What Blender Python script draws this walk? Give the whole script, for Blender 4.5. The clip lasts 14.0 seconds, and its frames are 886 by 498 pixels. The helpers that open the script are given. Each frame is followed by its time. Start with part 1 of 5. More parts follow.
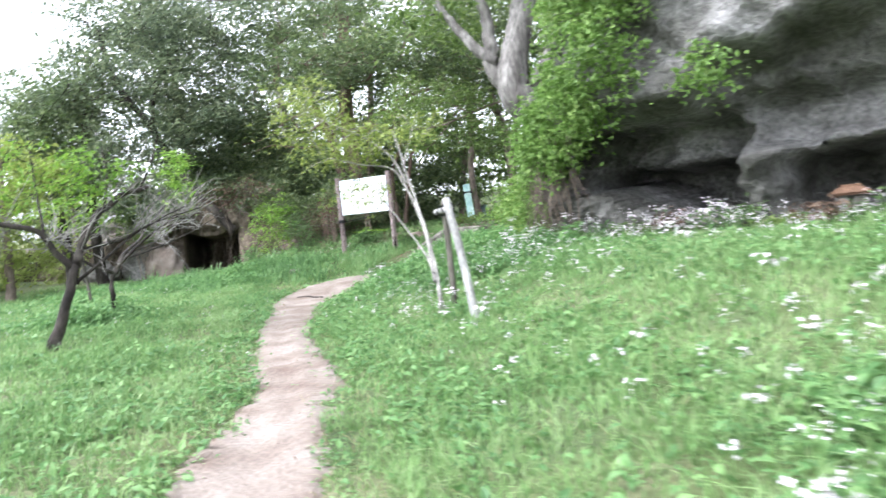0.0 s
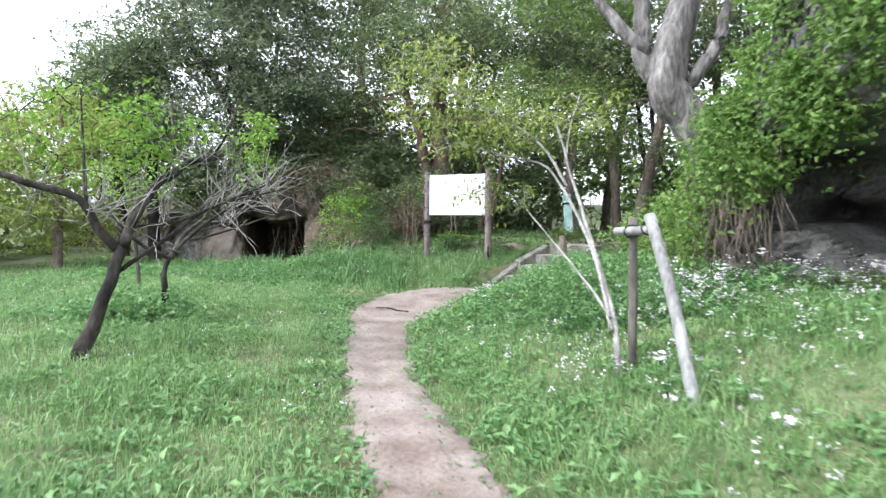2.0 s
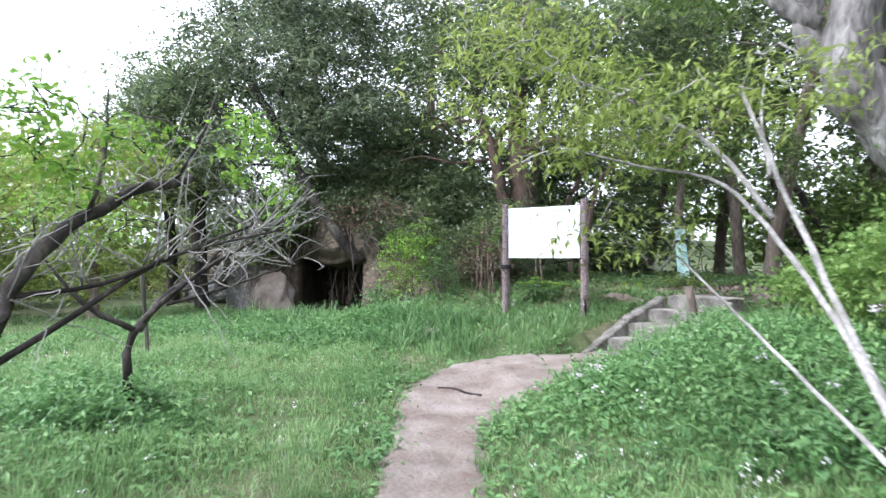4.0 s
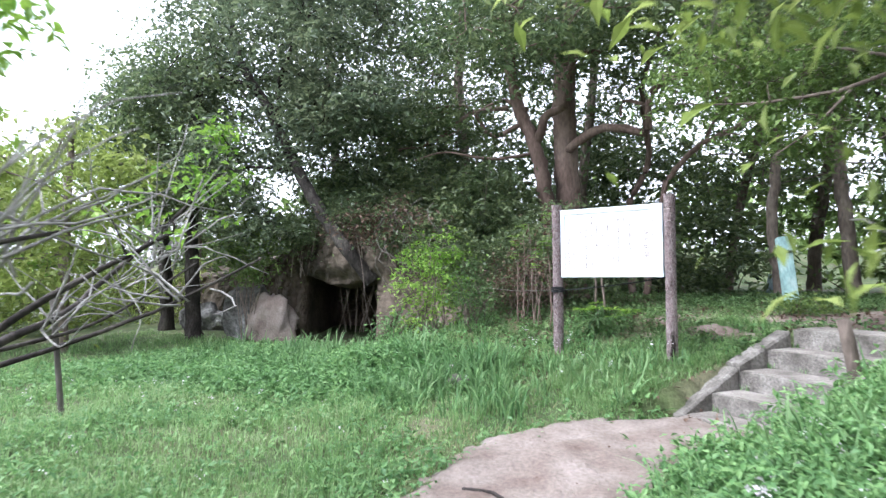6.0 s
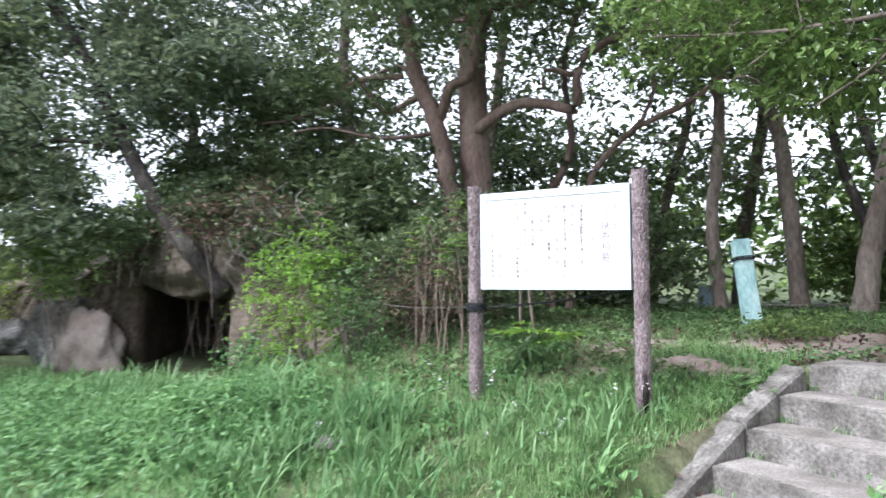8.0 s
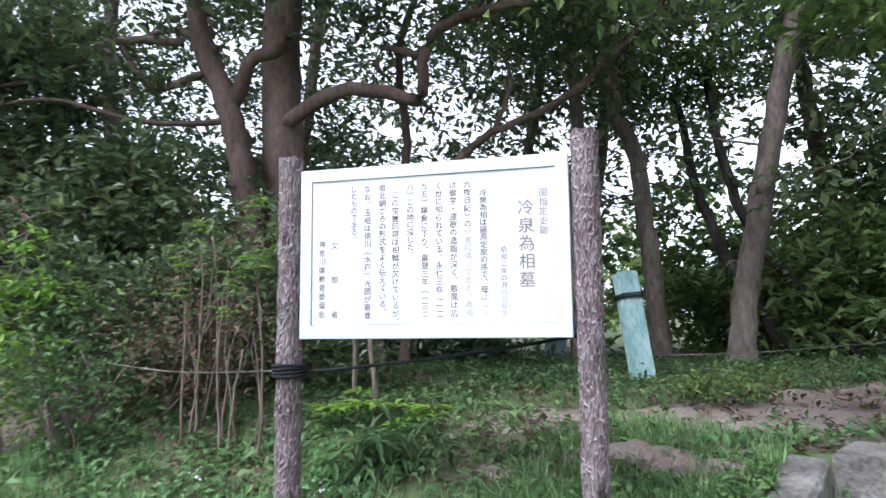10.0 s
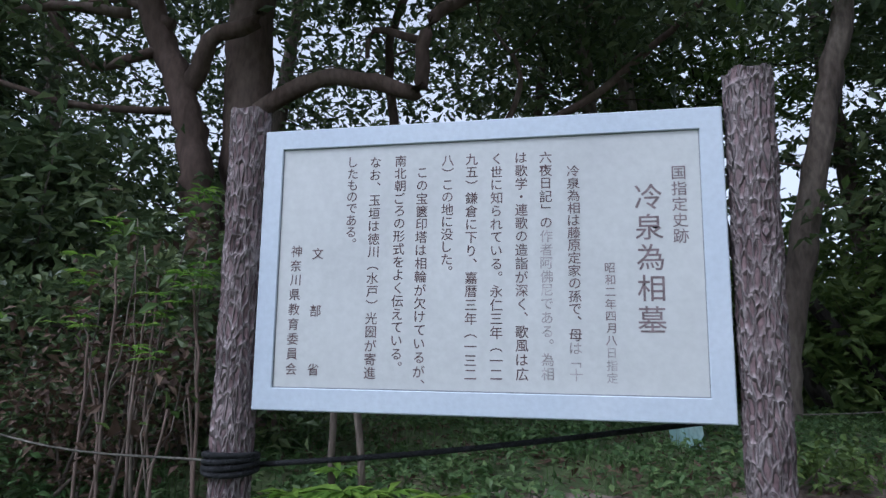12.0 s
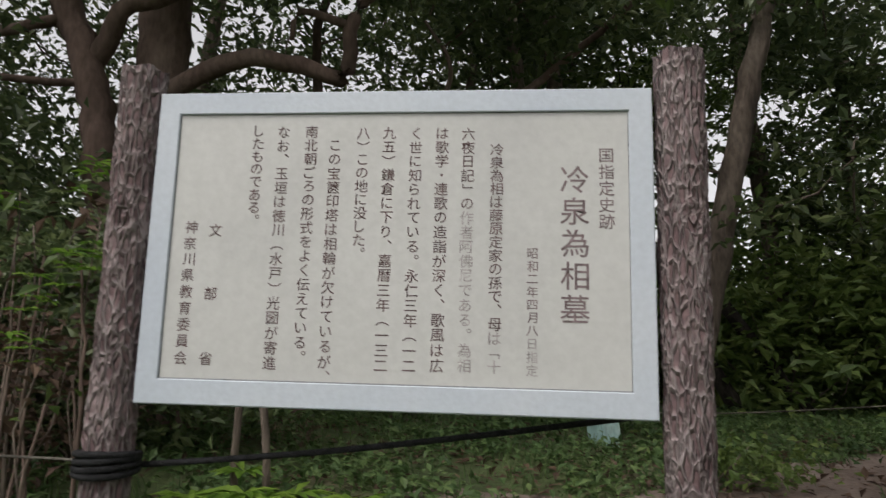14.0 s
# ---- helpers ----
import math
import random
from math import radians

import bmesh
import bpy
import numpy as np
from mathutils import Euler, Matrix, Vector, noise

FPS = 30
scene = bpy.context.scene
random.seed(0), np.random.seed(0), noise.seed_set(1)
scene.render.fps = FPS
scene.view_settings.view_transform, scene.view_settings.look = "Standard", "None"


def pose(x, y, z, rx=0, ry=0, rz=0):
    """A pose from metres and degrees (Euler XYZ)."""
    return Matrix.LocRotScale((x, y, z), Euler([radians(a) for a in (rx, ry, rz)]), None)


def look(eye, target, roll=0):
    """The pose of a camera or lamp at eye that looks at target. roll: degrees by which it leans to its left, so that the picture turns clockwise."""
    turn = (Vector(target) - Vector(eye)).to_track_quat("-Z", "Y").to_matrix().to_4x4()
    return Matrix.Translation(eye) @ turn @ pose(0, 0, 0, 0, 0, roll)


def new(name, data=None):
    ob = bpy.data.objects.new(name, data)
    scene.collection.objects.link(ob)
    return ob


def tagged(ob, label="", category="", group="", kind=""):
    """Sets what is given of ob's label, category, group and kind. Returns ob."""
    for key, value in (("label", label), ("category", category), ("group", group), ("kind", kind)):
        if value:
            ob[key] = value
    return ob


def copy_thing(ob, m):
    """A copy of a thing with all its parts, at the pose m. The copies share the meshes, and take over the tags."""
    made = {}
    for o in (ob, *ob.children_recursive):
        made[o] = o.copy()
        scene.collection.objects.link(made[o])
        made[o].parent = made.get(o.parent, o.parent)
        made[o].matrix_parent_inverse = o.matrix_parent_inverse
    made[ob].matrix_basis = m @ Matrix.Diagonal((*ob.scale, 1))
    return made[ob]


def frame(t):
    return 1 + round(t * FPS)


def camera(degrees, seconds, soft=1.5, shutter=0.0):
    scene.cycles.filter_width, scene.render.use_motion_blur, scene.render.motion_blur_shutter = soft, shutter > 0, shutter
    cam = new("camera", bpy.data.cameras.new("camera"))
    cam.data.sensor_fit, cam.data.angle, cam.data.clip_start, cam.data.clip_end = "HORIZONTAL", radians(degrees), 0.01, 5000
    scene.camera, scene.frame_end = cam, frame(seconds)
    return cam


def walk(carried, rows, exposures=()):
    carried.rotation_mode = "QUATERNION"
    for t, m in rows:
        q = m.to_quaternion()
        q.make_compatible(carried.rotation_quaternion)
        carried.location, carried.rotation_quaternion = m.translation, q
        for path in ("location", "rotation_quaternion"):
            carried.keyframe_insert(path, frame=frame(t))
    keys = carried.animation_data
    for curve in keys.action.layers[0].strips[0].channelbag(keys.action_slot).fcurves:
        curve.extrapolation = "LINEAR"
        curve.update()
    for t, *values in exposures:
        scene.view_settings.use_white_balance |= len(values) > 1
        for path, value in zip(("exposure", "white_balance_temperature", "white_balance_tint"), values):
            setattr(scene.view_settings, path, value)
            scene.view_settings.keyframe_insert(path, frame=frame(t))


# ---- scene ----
cam = camera(66.5, 14.0, 1.4, 0.5)
PATH = [
    (0, (8.849, -13.133, 0.877), (7.918, -11.366, 0.774), -5.8),
    (0.5, (8.184, -13.0, 0.847), (7.201, -11.263, 0.73), -3.1),
    (1, (7.716, -12.713, 0.84), (6.769, -10.961, 0.665), -1.2),
    (1.5, (7.302, -12.223, 0.968), (6.289, -10.503, 0.833), -0.1),
    (2, (6.882, -11.724, 0.989), (5.837, -10.021, 0.902), 0.5),
    (2.5, (6.508, -11.157, 0.988), (5.429, -9.475, 0.909), -1.4),
    (3, (6.072, -10.661, 1.052), (4.947, -9.009, 0.995), 0.9),
    (3.5, (5.695, -10.02, 1.093), (4.54, -8.388, 1.074), -0.4),
    (4, (5.363, -9.403, 1.119), (4.128, -7.83, 1.139), -0.0),
    (6.3, (3.464, -6.869, 1.18), (2.137, -5.374, 1.248), -0.2),
    (6.5, (3.336, -6.708, 1.166), (2.009, -5.213, 1.234), 0.7),
    (7, (2.916, -6.154, 1.142), (1.683, -4.58, 1.196), -1.7),
    (7.5, (2.532, -5.578, 1.168), (1.337, -3.976, 1.232), -0.5),
    (8, (2.105, -5.074, 1.179), (1.056, -3.373, 1.266), -0.4),
    (8.5, (1.732, -4.532, 1.149), (0.801, -2.764, 1.252), 0.3),
    (9, (1.314, -4.025, 1.093), (0.53, -2.189, 1.221), 3.5),
    (9.2, (1.229, -3.803, 1.099), (0.511, -1.943, 1.256), 2.5),
    (11.3, (0.342, -2.022, 1.209), (-0.041, -0.078, 1.483), -0.3),
    (11.5, (0.331, -1.941, 1.214), (-0.071, -0.004, 1.507), -0.2),
    (12, (0.28, -1.806, 1.239), (-0.126, 0.127, 1.551), 0.8),
    (12.5, (0.248, -1.765, 1.241), (-0.133, 0.17, 1.576), 0.4),
    (13, (0.246, -1.745, 1.236), (-0.076, 0.197, 1.588), 0.9),
    (13.5, (0.247, -1.708, 1.233), (-0.008, 0.246, 1.574), 0.9),
    (14, (0.29, -1.656, 1.217), (0.095, 0.31, 1.531), 1.5),
]
walk(cam, [(t, look(e, g, r)) for t, e, g, r in PATH],
     [(0, 2.06, 5900, 10), (0.8, 1.72, 5950, 10), (4.2, 1.70, 5700, 13), (6.3, 1.80, 5700, 13), (9.2, 1.77, 5650, 14), (11.3, 0.14, 5230, 14), (12.5, 0.02, 5400, 14), (13.2, -0.04, 5950, 12), (14, -0.13, 6650, 12)])

# ---- world and light ----
SUN_UP, SUN_TURN = radians(52), radians(215)
world = bpy.data.worlds.new("world")
scene.world = world
world.use_nodes = True
wn = world.node_tree.nodes
wl = world.node_tree.links
sky = wn.new("ShaderNodeTexSky")
sky.sky_type = "NISHITA"
sky.sun_disc = False
sky.sun_elevation, sky.sun_rotation = SUN_UP, SUN_TURN
sky.air_density, sky.dust_density, sky.ozone_density = 1.0, 4.0, 1.0
haze = wn.new("ShaderNodeHueSaturation")
haze.inputs["Saturation"].default_value = 0.15
wl.new(sky.outputs[0], haze.inputs["Color"])
cloud = wn.new("ShaderNodeMixRGB")
cloud.blend_type = "ADD"
cloud.inputs[0].default_value = 1.0
cloud.inputs[2].default_value = (1.9, 1.9, 1.95, 1)
wl.new(haze.outputs[0], cloud.inputs[1])
wl.new(cloud.outputs[0], wn["Background"].inputs["Color"])
wn["Background"].inputs["Strength"].default_value = 0.15
sun = new("sun", bpy.data.lights.new("sun", "SUN"))
sun.data.energy, sun.data.angle, sun.data.color = 0.8, radians(14), (1.0, 0.97, 0.92)
sun_from = Vector((math.sin(SUN_TURN) * math.cos(SUN_UP), math.cos(SUN_TURN) * math.cos(SUN_UP), math.sin(SUN_UP)))
sun.matrix_world = look(sun_from * 40, (0, 0, 0))

# ---- materials ----
def material(name, cols, scale=4.0, rough=0.85, bump=0.3, bump_scale=40.0, stretch=(1, 1, 1), island=0.0, through_light=0.0,
             spec=0.3, grain=0.3, metal=0.0, dist=0.02):
    """Noise through a ramp of colours, a second finer noise on top, bump; island: how far each piece varies."""
    m = bpy.data.materials.new(name)
    m.use_nodes = True
    n, l = m.node_tree.nodes, m.node_tree.links
    b = n["Principled BSDF"]
    b.inputs["Roughness"].default_value, b.inputs["Metallic"].default_value = rough, metal
    b.inputs["Specular IOR Level"].default_value = spec
    tc, mp = n.new("ShaderNodeTexCoord"), n.new("ShaderNodeMapping")
    mp.inputs["Scale"].default_value = stretch
    l.new(tc.outputs["Object"], mp.inputs[0])
    big, fine = n.new("ShaderNodeTexNoise"), n.new("ShaderNodeTexNoise")
    big.inputs["Scale"].default_value, big.inputs["Detail"].default_value = scale, 6
    fine.inputs["Scale"].default_value, fine.inputs["Detail"].default_value = bump_scale, 5
    for t in (big, fine):
        l.new(mp.outputs[0], t.inputs["Vector"])
    ramp = n.new("ShaderNodeValToRGB")
    els = ramp.color_ramp.elements
    while len(els) < len(cols):
        els.new(0.5)
    for k, c in enumerate(cols):
        els[k].position = 0.3 + 0.4 * k / max(1, len(cols) - 1)
        els[k].color = (*c, 1)
    fac = big.outputs["Fac"]
    if island:
        geo, mix = n.new("ShaderNodeNewGeometry"), n.new("ShaderNodeMix")
        mix.inputs[0].default_value = island
        l.new(fac, mix.inputs[2])
        rm = n.new("ShaderNodeMapRange")
        rm.inputs[3].default_value, rm.inputs[4].default_value = 0.25, 0.75
        l.new(geo.outputs["Random Per Island"], rm.inputs[0])
        l.new(rm.outputs[0], mix.inputs[3])
        fac = mix.outputs[0]
    l.new(fac, ramp.inputs[0])
    hv = n.new("ShaderNodeHueSaturation")
    mr = n.new("ShaderNodeMapRange")
    mr.inputs[1].default_value, mr.inputs[2].default_value = 0.3, 0.7
    mr.inputs[3].default_value, mr.inputs[4].default_value = 1 - grain, 1 + grain
    l.new(fine.outputs["Fac"], mr.inputs[0])
    l.new(mr.outputs[0], hv.inputs["Value"])
    l.new(ramp.outputs[0], hv.inputs["Color"])
    l.new(hv.outputs[0], b.inputs["Base Color"])
    if bump:
        bp = n.new("ShaderNodeBump")
        bp.inputs["Strength"].default_value, bp.inputs["Distance"].default_value = bump, dist
        l.new(fine.outputs["Fac"], bp.inputs["Height"])
        l.new(bp.outputs[0], b.inputs["Normal"])
    if through_light:
        tr, ms = n.new("ShaderNodeBsdfTranslucent"), n.new("ShaderNodeMixShader")
        ms.inputs[0].default_value = through_light
        l.new(hv.outputs[0], tr.inputs["Color"])
        l.new(b.outputs[0], ms.inputs[1])
        l.new(tr.outputs[0], ms.inputs[2])
        l.new(ms.outputs[0], n["Material Output"].inputs["Surface"])
    return m


def leaf_mat(name, cols, rough=0.5, tl=0.4, spec=0.4):
    return material(name, cols, 0.6, rough, 0, 30, island=0.6, through_light=tl, spec=spec, grain=0.15)


M_SOIL = material("soil_under_grass", [(0.045, 0.065, 0.025), (0.08, 0.105, 0.04), (0.125, 0.12, 0.07)], 1.2, 0.95, 0.8, 30)
M_PATH = material("trodden_earth", [(0.125, 0.092, 0.075), (0.182, 0.148, 0.127), (0.235, 0.20, 0.177)], 2.2, 0.95, 0.8, 28, grain=0.2)
M_REDSOIL = material("red_brown_soil", [(0.12, 0.085, 0.068), (0.20, 0.152, 0.128), (0.27, 0.222, 0.192)], 2.5, 0.95, 0.8, 30, grain=0.2)
M_GRASS = material("meadow_grass", [(0.085, 0.165, 0.055), (0.185, 0.305, 0.108), (0.335, 0.425, 0.22)], 0.7, 0.6, 0, 9, island=0.55, through_light=0.4, grain=0.2)
M_TALL = material("tall_grass", [(0.068, 0.15, 0.055), (0.14, 0.25, 0.094), (0.25, 0.365, 0.17)], 0.9, 0.55, 0, 9, island=0.55, through_light=0.4, grain=0.2)
M_WEED = leaf_mat("weed_leaf", [(0.066, 0.15, 0.05), (0.13, 0.25, 0.085), (0.235, 0.37, 0.14)])
# the shade of the bank and rock foot is put into this weed green
M_SHADEDWEED = leaf_mat("shaded_weed_leaf", [(0.045, 0.09, 0.032), (0.095, 0.165, 0.055), (0.18, 0.26, 0.095)])
M_PETAL = material("white_petal", [(0.54, 0.45, 0.52), (0.66, 0.60, 0.65), (0.76, 0.73, 0.75)], 3, 0.7, 0, 20, island=0.6, through_light=0.3, grain=0.04)
M_DARKLEAF = leaf_mat("evergreen_leaf", [(0.05, 0.078, 0.036), (0.108, 0.15, 0.064), (0.215, 0.26, 0.11)], 0.36, 0.5, 0.5)
M_FIRLEAF = leaf_mat("blue_green_needle", [(0.058, 0.084, 0.053), (0.125, 0.16, 0.092), (0.235, 0.272, 0.15)], 0.45, 0.45)
M_MIDLEAF = leaf_mat("broad_leaf", [(0.062, 0.105, 0.028), (0.125, 0.19, 0.05), (0.225, 0.295, 0.088)], 0.45, 0.42)
M_NEWLEAF = leaf_mat("young_leaf", [(0.09, 0.19, 0.025), (0.17, 0.30, 0.04), (0.27, 0.40, 0.07)], 0.5, 0.45)
M_YELLOWLEAF = leaf_mat("yellow_green_leaf", [(0.14, 0.19, 0.04), (0.235, 0.295, 0.07), (0.34, 0.39, 0.13)], 0.5, 0.5)
M_IVY = leaf_mat("ivy_leaf", [(0.075, 0.14, 0.026), (0.155, 0.26, 0.06), (0.28, 0.385, 0.12)], 0.5, 0.5)
M_STRAW = leaf_mat("dry_straw", [(0.15, 0.13, 0.07), (0.26, 0.24, 0.13), (0.36, 0.34, 0.21)], 0.8, 0.3)
M_DRYLEAF = leaf_mat("dry_leaf", [(0.05, 0.03, 0.022), (0.10, 0.06, 0.04), (0.19, 0.125, 0.085)], 0.7, 0.2)
M_BARK = material("grey_brown_bark", [(0.07, 0.055, 0.045), (0.14, 0.11, 0.09), (0.22, 0.18, 0.15)], 2.5, 0.9, 0.9, 22, (1, 1, 0.35), grain=0.35, dist=0.03)
M_REDBARK = material("red_brown_bark", [(0.07, 0.048, 0.038), (0.14, 0.096, 0.078), (0.20, 0.15, 0.125)], 2, 0.9, 0.6, 25, (1, 1, 0.4), grain=0.25, dist=0.02)
M_PALEBARK = material("pale_bark", [(0.07, 0.062, 0.057), (0.15, 0.138, 0.13), (0.25, 0.235, 0.222)], 4, 0.9, 1.0, 18, (1, 1, 0.3), grain=0.45, dist=0.05)
M_DARKBARK = material("black_plum_bark", [(0.015, 0.012, 0.011), (0.034, 0.028, 0.024), (0.085, 0.074, 0.064)], 5, 0.95, 1.0, 30, (1, 1, 0.5), grain=0.4)
M_TWIG = material("grey_twig", [(0.13, 0.12, 0.112), (0.23, 0.215, 0.20), (0.34, 0.32, 0.30)], 6, 0.9, 0.4, 40)
M_ROCK = material("grey_tuff", [(0.042, 0.041, 0.034), (0.098, 0.094, 0.086), (0.175, 0.168, 0.163), (0.27, 0.26, 0.255)], 0.9, 0.95, 1.0, 13, (1, 1, 1.2), grain=0.38, dist=0.06)
M_BANK = material("brown_tuff", [(0.04, 0.032, 0.024), (0.09, 0.07, 0.052), (0.17, 0.135, 0.105)], 0.9, 0.95, 0.9, 10, grain=0.3, dist=0.05)
M_CONC = material("worn_concrete", [(0.075, 0.068, 0.058), (0.145, 0.132, 0.117), (0.235, 0.218, 0.198)], 5, 0.95, 0.8, 38, grain=0.34)
M_TREAD = material("sandy_concrete", [(0.12, 0.106, 0.092), (0.20, 0.178, 0.157), (0.27, 0.245, 0.222)], 4, 0.95, 0.7, 45, grain=0.28)
def moulded_bark():
    """Pale ridges that net round darker reddish hollows, long cells up the post."""
    m = material("moulded_bark_concrete", [(0.10, 0.062, 0.064), (0.175, 0.117, 0.118), (0.25, 0.19, 0.188)], 7, 0.85, 0, 45, grain=0.3)
    n, l = m.node_tree.nodes, m.node_tree.links
    b = n["Principled BSDF"]
    under = b.inputs["Base Color"].links[0].from_socket
    tc, mp, wob, add, vor = (n.new("ShaderNode" + k) for k in ("TexCoord", "Mapping", "TexNoise", "MixRGB", "TexVoronoi"))
    mp.inputs["Scale"].default_value = (1, 1, 0.3)
    l.new(tc.outputs["Object"], mp.inputs[0])
    wob.inputs["Scale"].default_value, wob.inputs["Detail"].default_value = 22, 4
    l.new(mp.outputs[0], wob.inputs["Vector"])
    add.blend_type = "ADD"
    add.inputs[0].default_value = 0.022
    l.new(mp.outputs[0], add.inputs[1])
    l.new(wob.outputs["Color"], add.inputs[2])
    vor.feature = "DISTANCE_TO_EDGE"
    vor.inputs["Scale"].default_value = 64
    l.new(add.outputs[0], vor.inputs["Vector"])
    ridge = n.new("ShaderNodeMapRange")
    ridge.inputs[1].default_value, ridge.inputs[2].default_value = 0.01, 0.24
    ridge.inputs[3].default_value, ridge.inputs[4].default_value = 1, 0
    l.new(vor.outputs["Distance"], ridge.inputs[0])
    mix = n.new("ShaderNodeMixRGB")
    mix.inputs[2].default_value = (0.47, 0.415, 0.405, 1)
    fade = n.new("ShaderNodeMath")
    fade.operation = "MULTIPLY"
    l.new(ridge.outputs[0], fade.inputs[0])
    l.new(wob.outputs["Fac"], fade.inputs[1])
    l.new(fade.outputs[0], mix.inputs[0])
    l.new(under, mix.inputs[1])
    l.new(mix.outputs[0], b.inputs["Base Color"])
    bp = n.new("ShaderNodeBump")
    bp.inputs["Strength"].default_value, bp.inputs["Distance"].default_value = 1.0, 0.012
    l.new(ridge.outputs[0], bp.inputs["Height"])
    l.new(bp.outputs[0], b.inputs["Normal"])
    return m


M_POST = moulded_bark()
M_ROT = material("rotten_core", [(0.012, 0.010, 0.009), (0.03, 0.022, 0.018)], 12, 1.0, 0.6, 40)
M_FRAME = material("pale_blue_enamel", [(0.49, 0.54, 0.61), (0.54, 0.59, 0.65), (0.58, 0.62, 0.67)], 2, 0.42, 0.05, 60, spec=0.5, grain=0.05)
M_PANEL = material("off_white_enamel", [(0.51, 0.51, 0.495), (0.555, 0.555, 0.535), (0.585, 0.585, 0.565)], 2.5, 0.5, 0.04, 50, spec=0.4, grain=0.04)
M_INK = material("brown_ink", [(0.095, 0.06, 0.062), (0.165, 0.112, 0.113)], 20, 0.8, 0, 60)
M_INKWORN = material("washed_brown_ink", [(0.17, 0.125, 0.13), (0.24, 0.19, 0.192)], 20, 0.8, 0, 60)
M_INKFADED = material("faded_ink", [(0.29, 0.25, 0.25), (0.41, 0.385, 0.38)], 15, 0.8, 0, 60)
M_LINE = material("dark_rule", [(0.16, 0.17, 0.18), (0.25, 0.26, 0.27)], 20, 0.6, 0, 60)
M_ROPE = material("black_rope", [(0.008, 0.008, 0.009), (0.025, 0.025, 0.027)], 40, 0.85, 0.6, 150, grain=0.3)
M_TEAL = material("flaking_teal_paint", [(0.19, 0.30, 0.29), (0.30, 0.45, 0.43), (0.45, 0.55, 0.52)], 5, 0.75, 0.4, 30, (1, 1, 0.5), grain=0.2)
M_OLDWOOD = material("silvered_wood", [(0.13, 0.125, 0.12), (0.24, 0.235, 0.225), (0.34, 0.335, 0.325)], 6, 0.9, 0.6, 40, (1, 1, 0.25), grain=0.25)
M_DARKWOOD = material("damp_dark_wood", [(0.045, 0.04, 0.033), (0.10, 0.09, 0.075), (0.17, 0.155, 0.13)], 6, 0.9, 0.6, 40, (1, 1, 0.25), grain=0.3)
M_BLUESHEET = material("blue_grey_sheet", [(0.25, 0.33, 0.40), (0.34, 0.42, 0.48)], 5, 0.6, 0.1, 40)

# ---- mesh helpers ----
rng = np.random.default_rng(7)


def quick_mesh(name, v, f, mat=None, smooth=False):
    """A mesh out of arrays: v (n, 3), f (m, 3 or 4)."""
    v, f = np.asarray(v, dtype=np.float32), np.asarray(f, dtype=np.int32)
    me = bpy.data.meshes.new(name)
    me.vertices.add(len(v))
    me.vertices.foreach_set("co", v.ravel())
    me.loops.add(f.size)
    me.loops.foreach_set("vertex_index", f.ravel())
    me.polygons.add(len(f))
    me.polygons.foreach_set("loop_start", np.arange(len(f), dtype=np.int32) * f.shape[1])
    me.polygons.foreach_set("use_smooth", np.full(len(f), smooth))
    if mat:
        me.materials.append(mat)
    me.update(calc_edges=True)
    return me


def bm_mesh(name, bm, mat, smooth=False):
    me = bpy.data.meshes.new(name)
    for f in bm.faces:
        f.smooth = smooth
    bm.to_mesh(me)
    bm.free()
    me.materials.append(mat)
    return me


def thing(name, base, label, category, group="", kind=""):
    ob = new(name)
    ob.matrix_basis = Matrix.Translation(base)
    ob.empty_display_size = 0.1
    return tagged(ob, label, category, group, kind)


def part(name, me, parent, label=""):
    """A mesh (in world coordinates) as a part of a thing or of another part."""
    ob = new(name, me)
    ob.parent = parent
    if parent.type == "EMPTY":
        ob.matrix_parent_inverse = parent.matrix_basis.inverted()
    return tagged(ob, label)


def merge(pieces):
    vs, fs, n = [], [], 0
    for v, f in pieces:
        vs.append(v)
        fs.append(np.asarray(f) + n)
        n += len(v)
    return np.concatenate(vs), np.concatenate(fs)


def tube(pts, radii, n=8, rough=0.0):
    """Quads round a line of points; the ends close to a point."""
    p = np.asarray(pts, float)
    r = np.asarray(radii, float) * np.ones(len(p))
    p = np.concatenate([p[:1], p, p[-1:]])
    r = np.concatenate([[1e-4], r, [1e-4]])
    tan = np.gradient(p, axis=0)
    tan[0], tan[-1] = tan[1], tan[-2]
    tan /= np.linalg.norm(tan, axis=1)[:, None] + 1e-9
    ref = np.where(np.abs(tan[:, 2:3]) > 0.9, [[1.0, 0, 0]], [[0, 0, 1.0]])
    a = np.cross(tan, ref)
    a /= np.linalg.norm(a, axis=1)[:, None] + 1e-9
    b = np.cross(tan, a)
    th = np.linspace(0, 2 * np.pi, n, endpoint=False)
    k = r[:, None] * (1 + rough * rng.normal(size=(len(p), n)))
    v = p[:, None] + k[:, :, None] * (np.cos(th)[None, :, None] * a[:, None] + np.sin(th)[None, :, None] * b[:, None])
    i, j = np.meshgrid(np.arange(len(p) - 1), np.arange(n), indexing="ij")
    j2 = (j + 1) % n
    f = np.stack([i * n + j, (i + 1) * n + j, (i + 1) * n + j2, i * n + j2], -1).reshape(-1, 4)
    return v.reshape(-1, 3), f


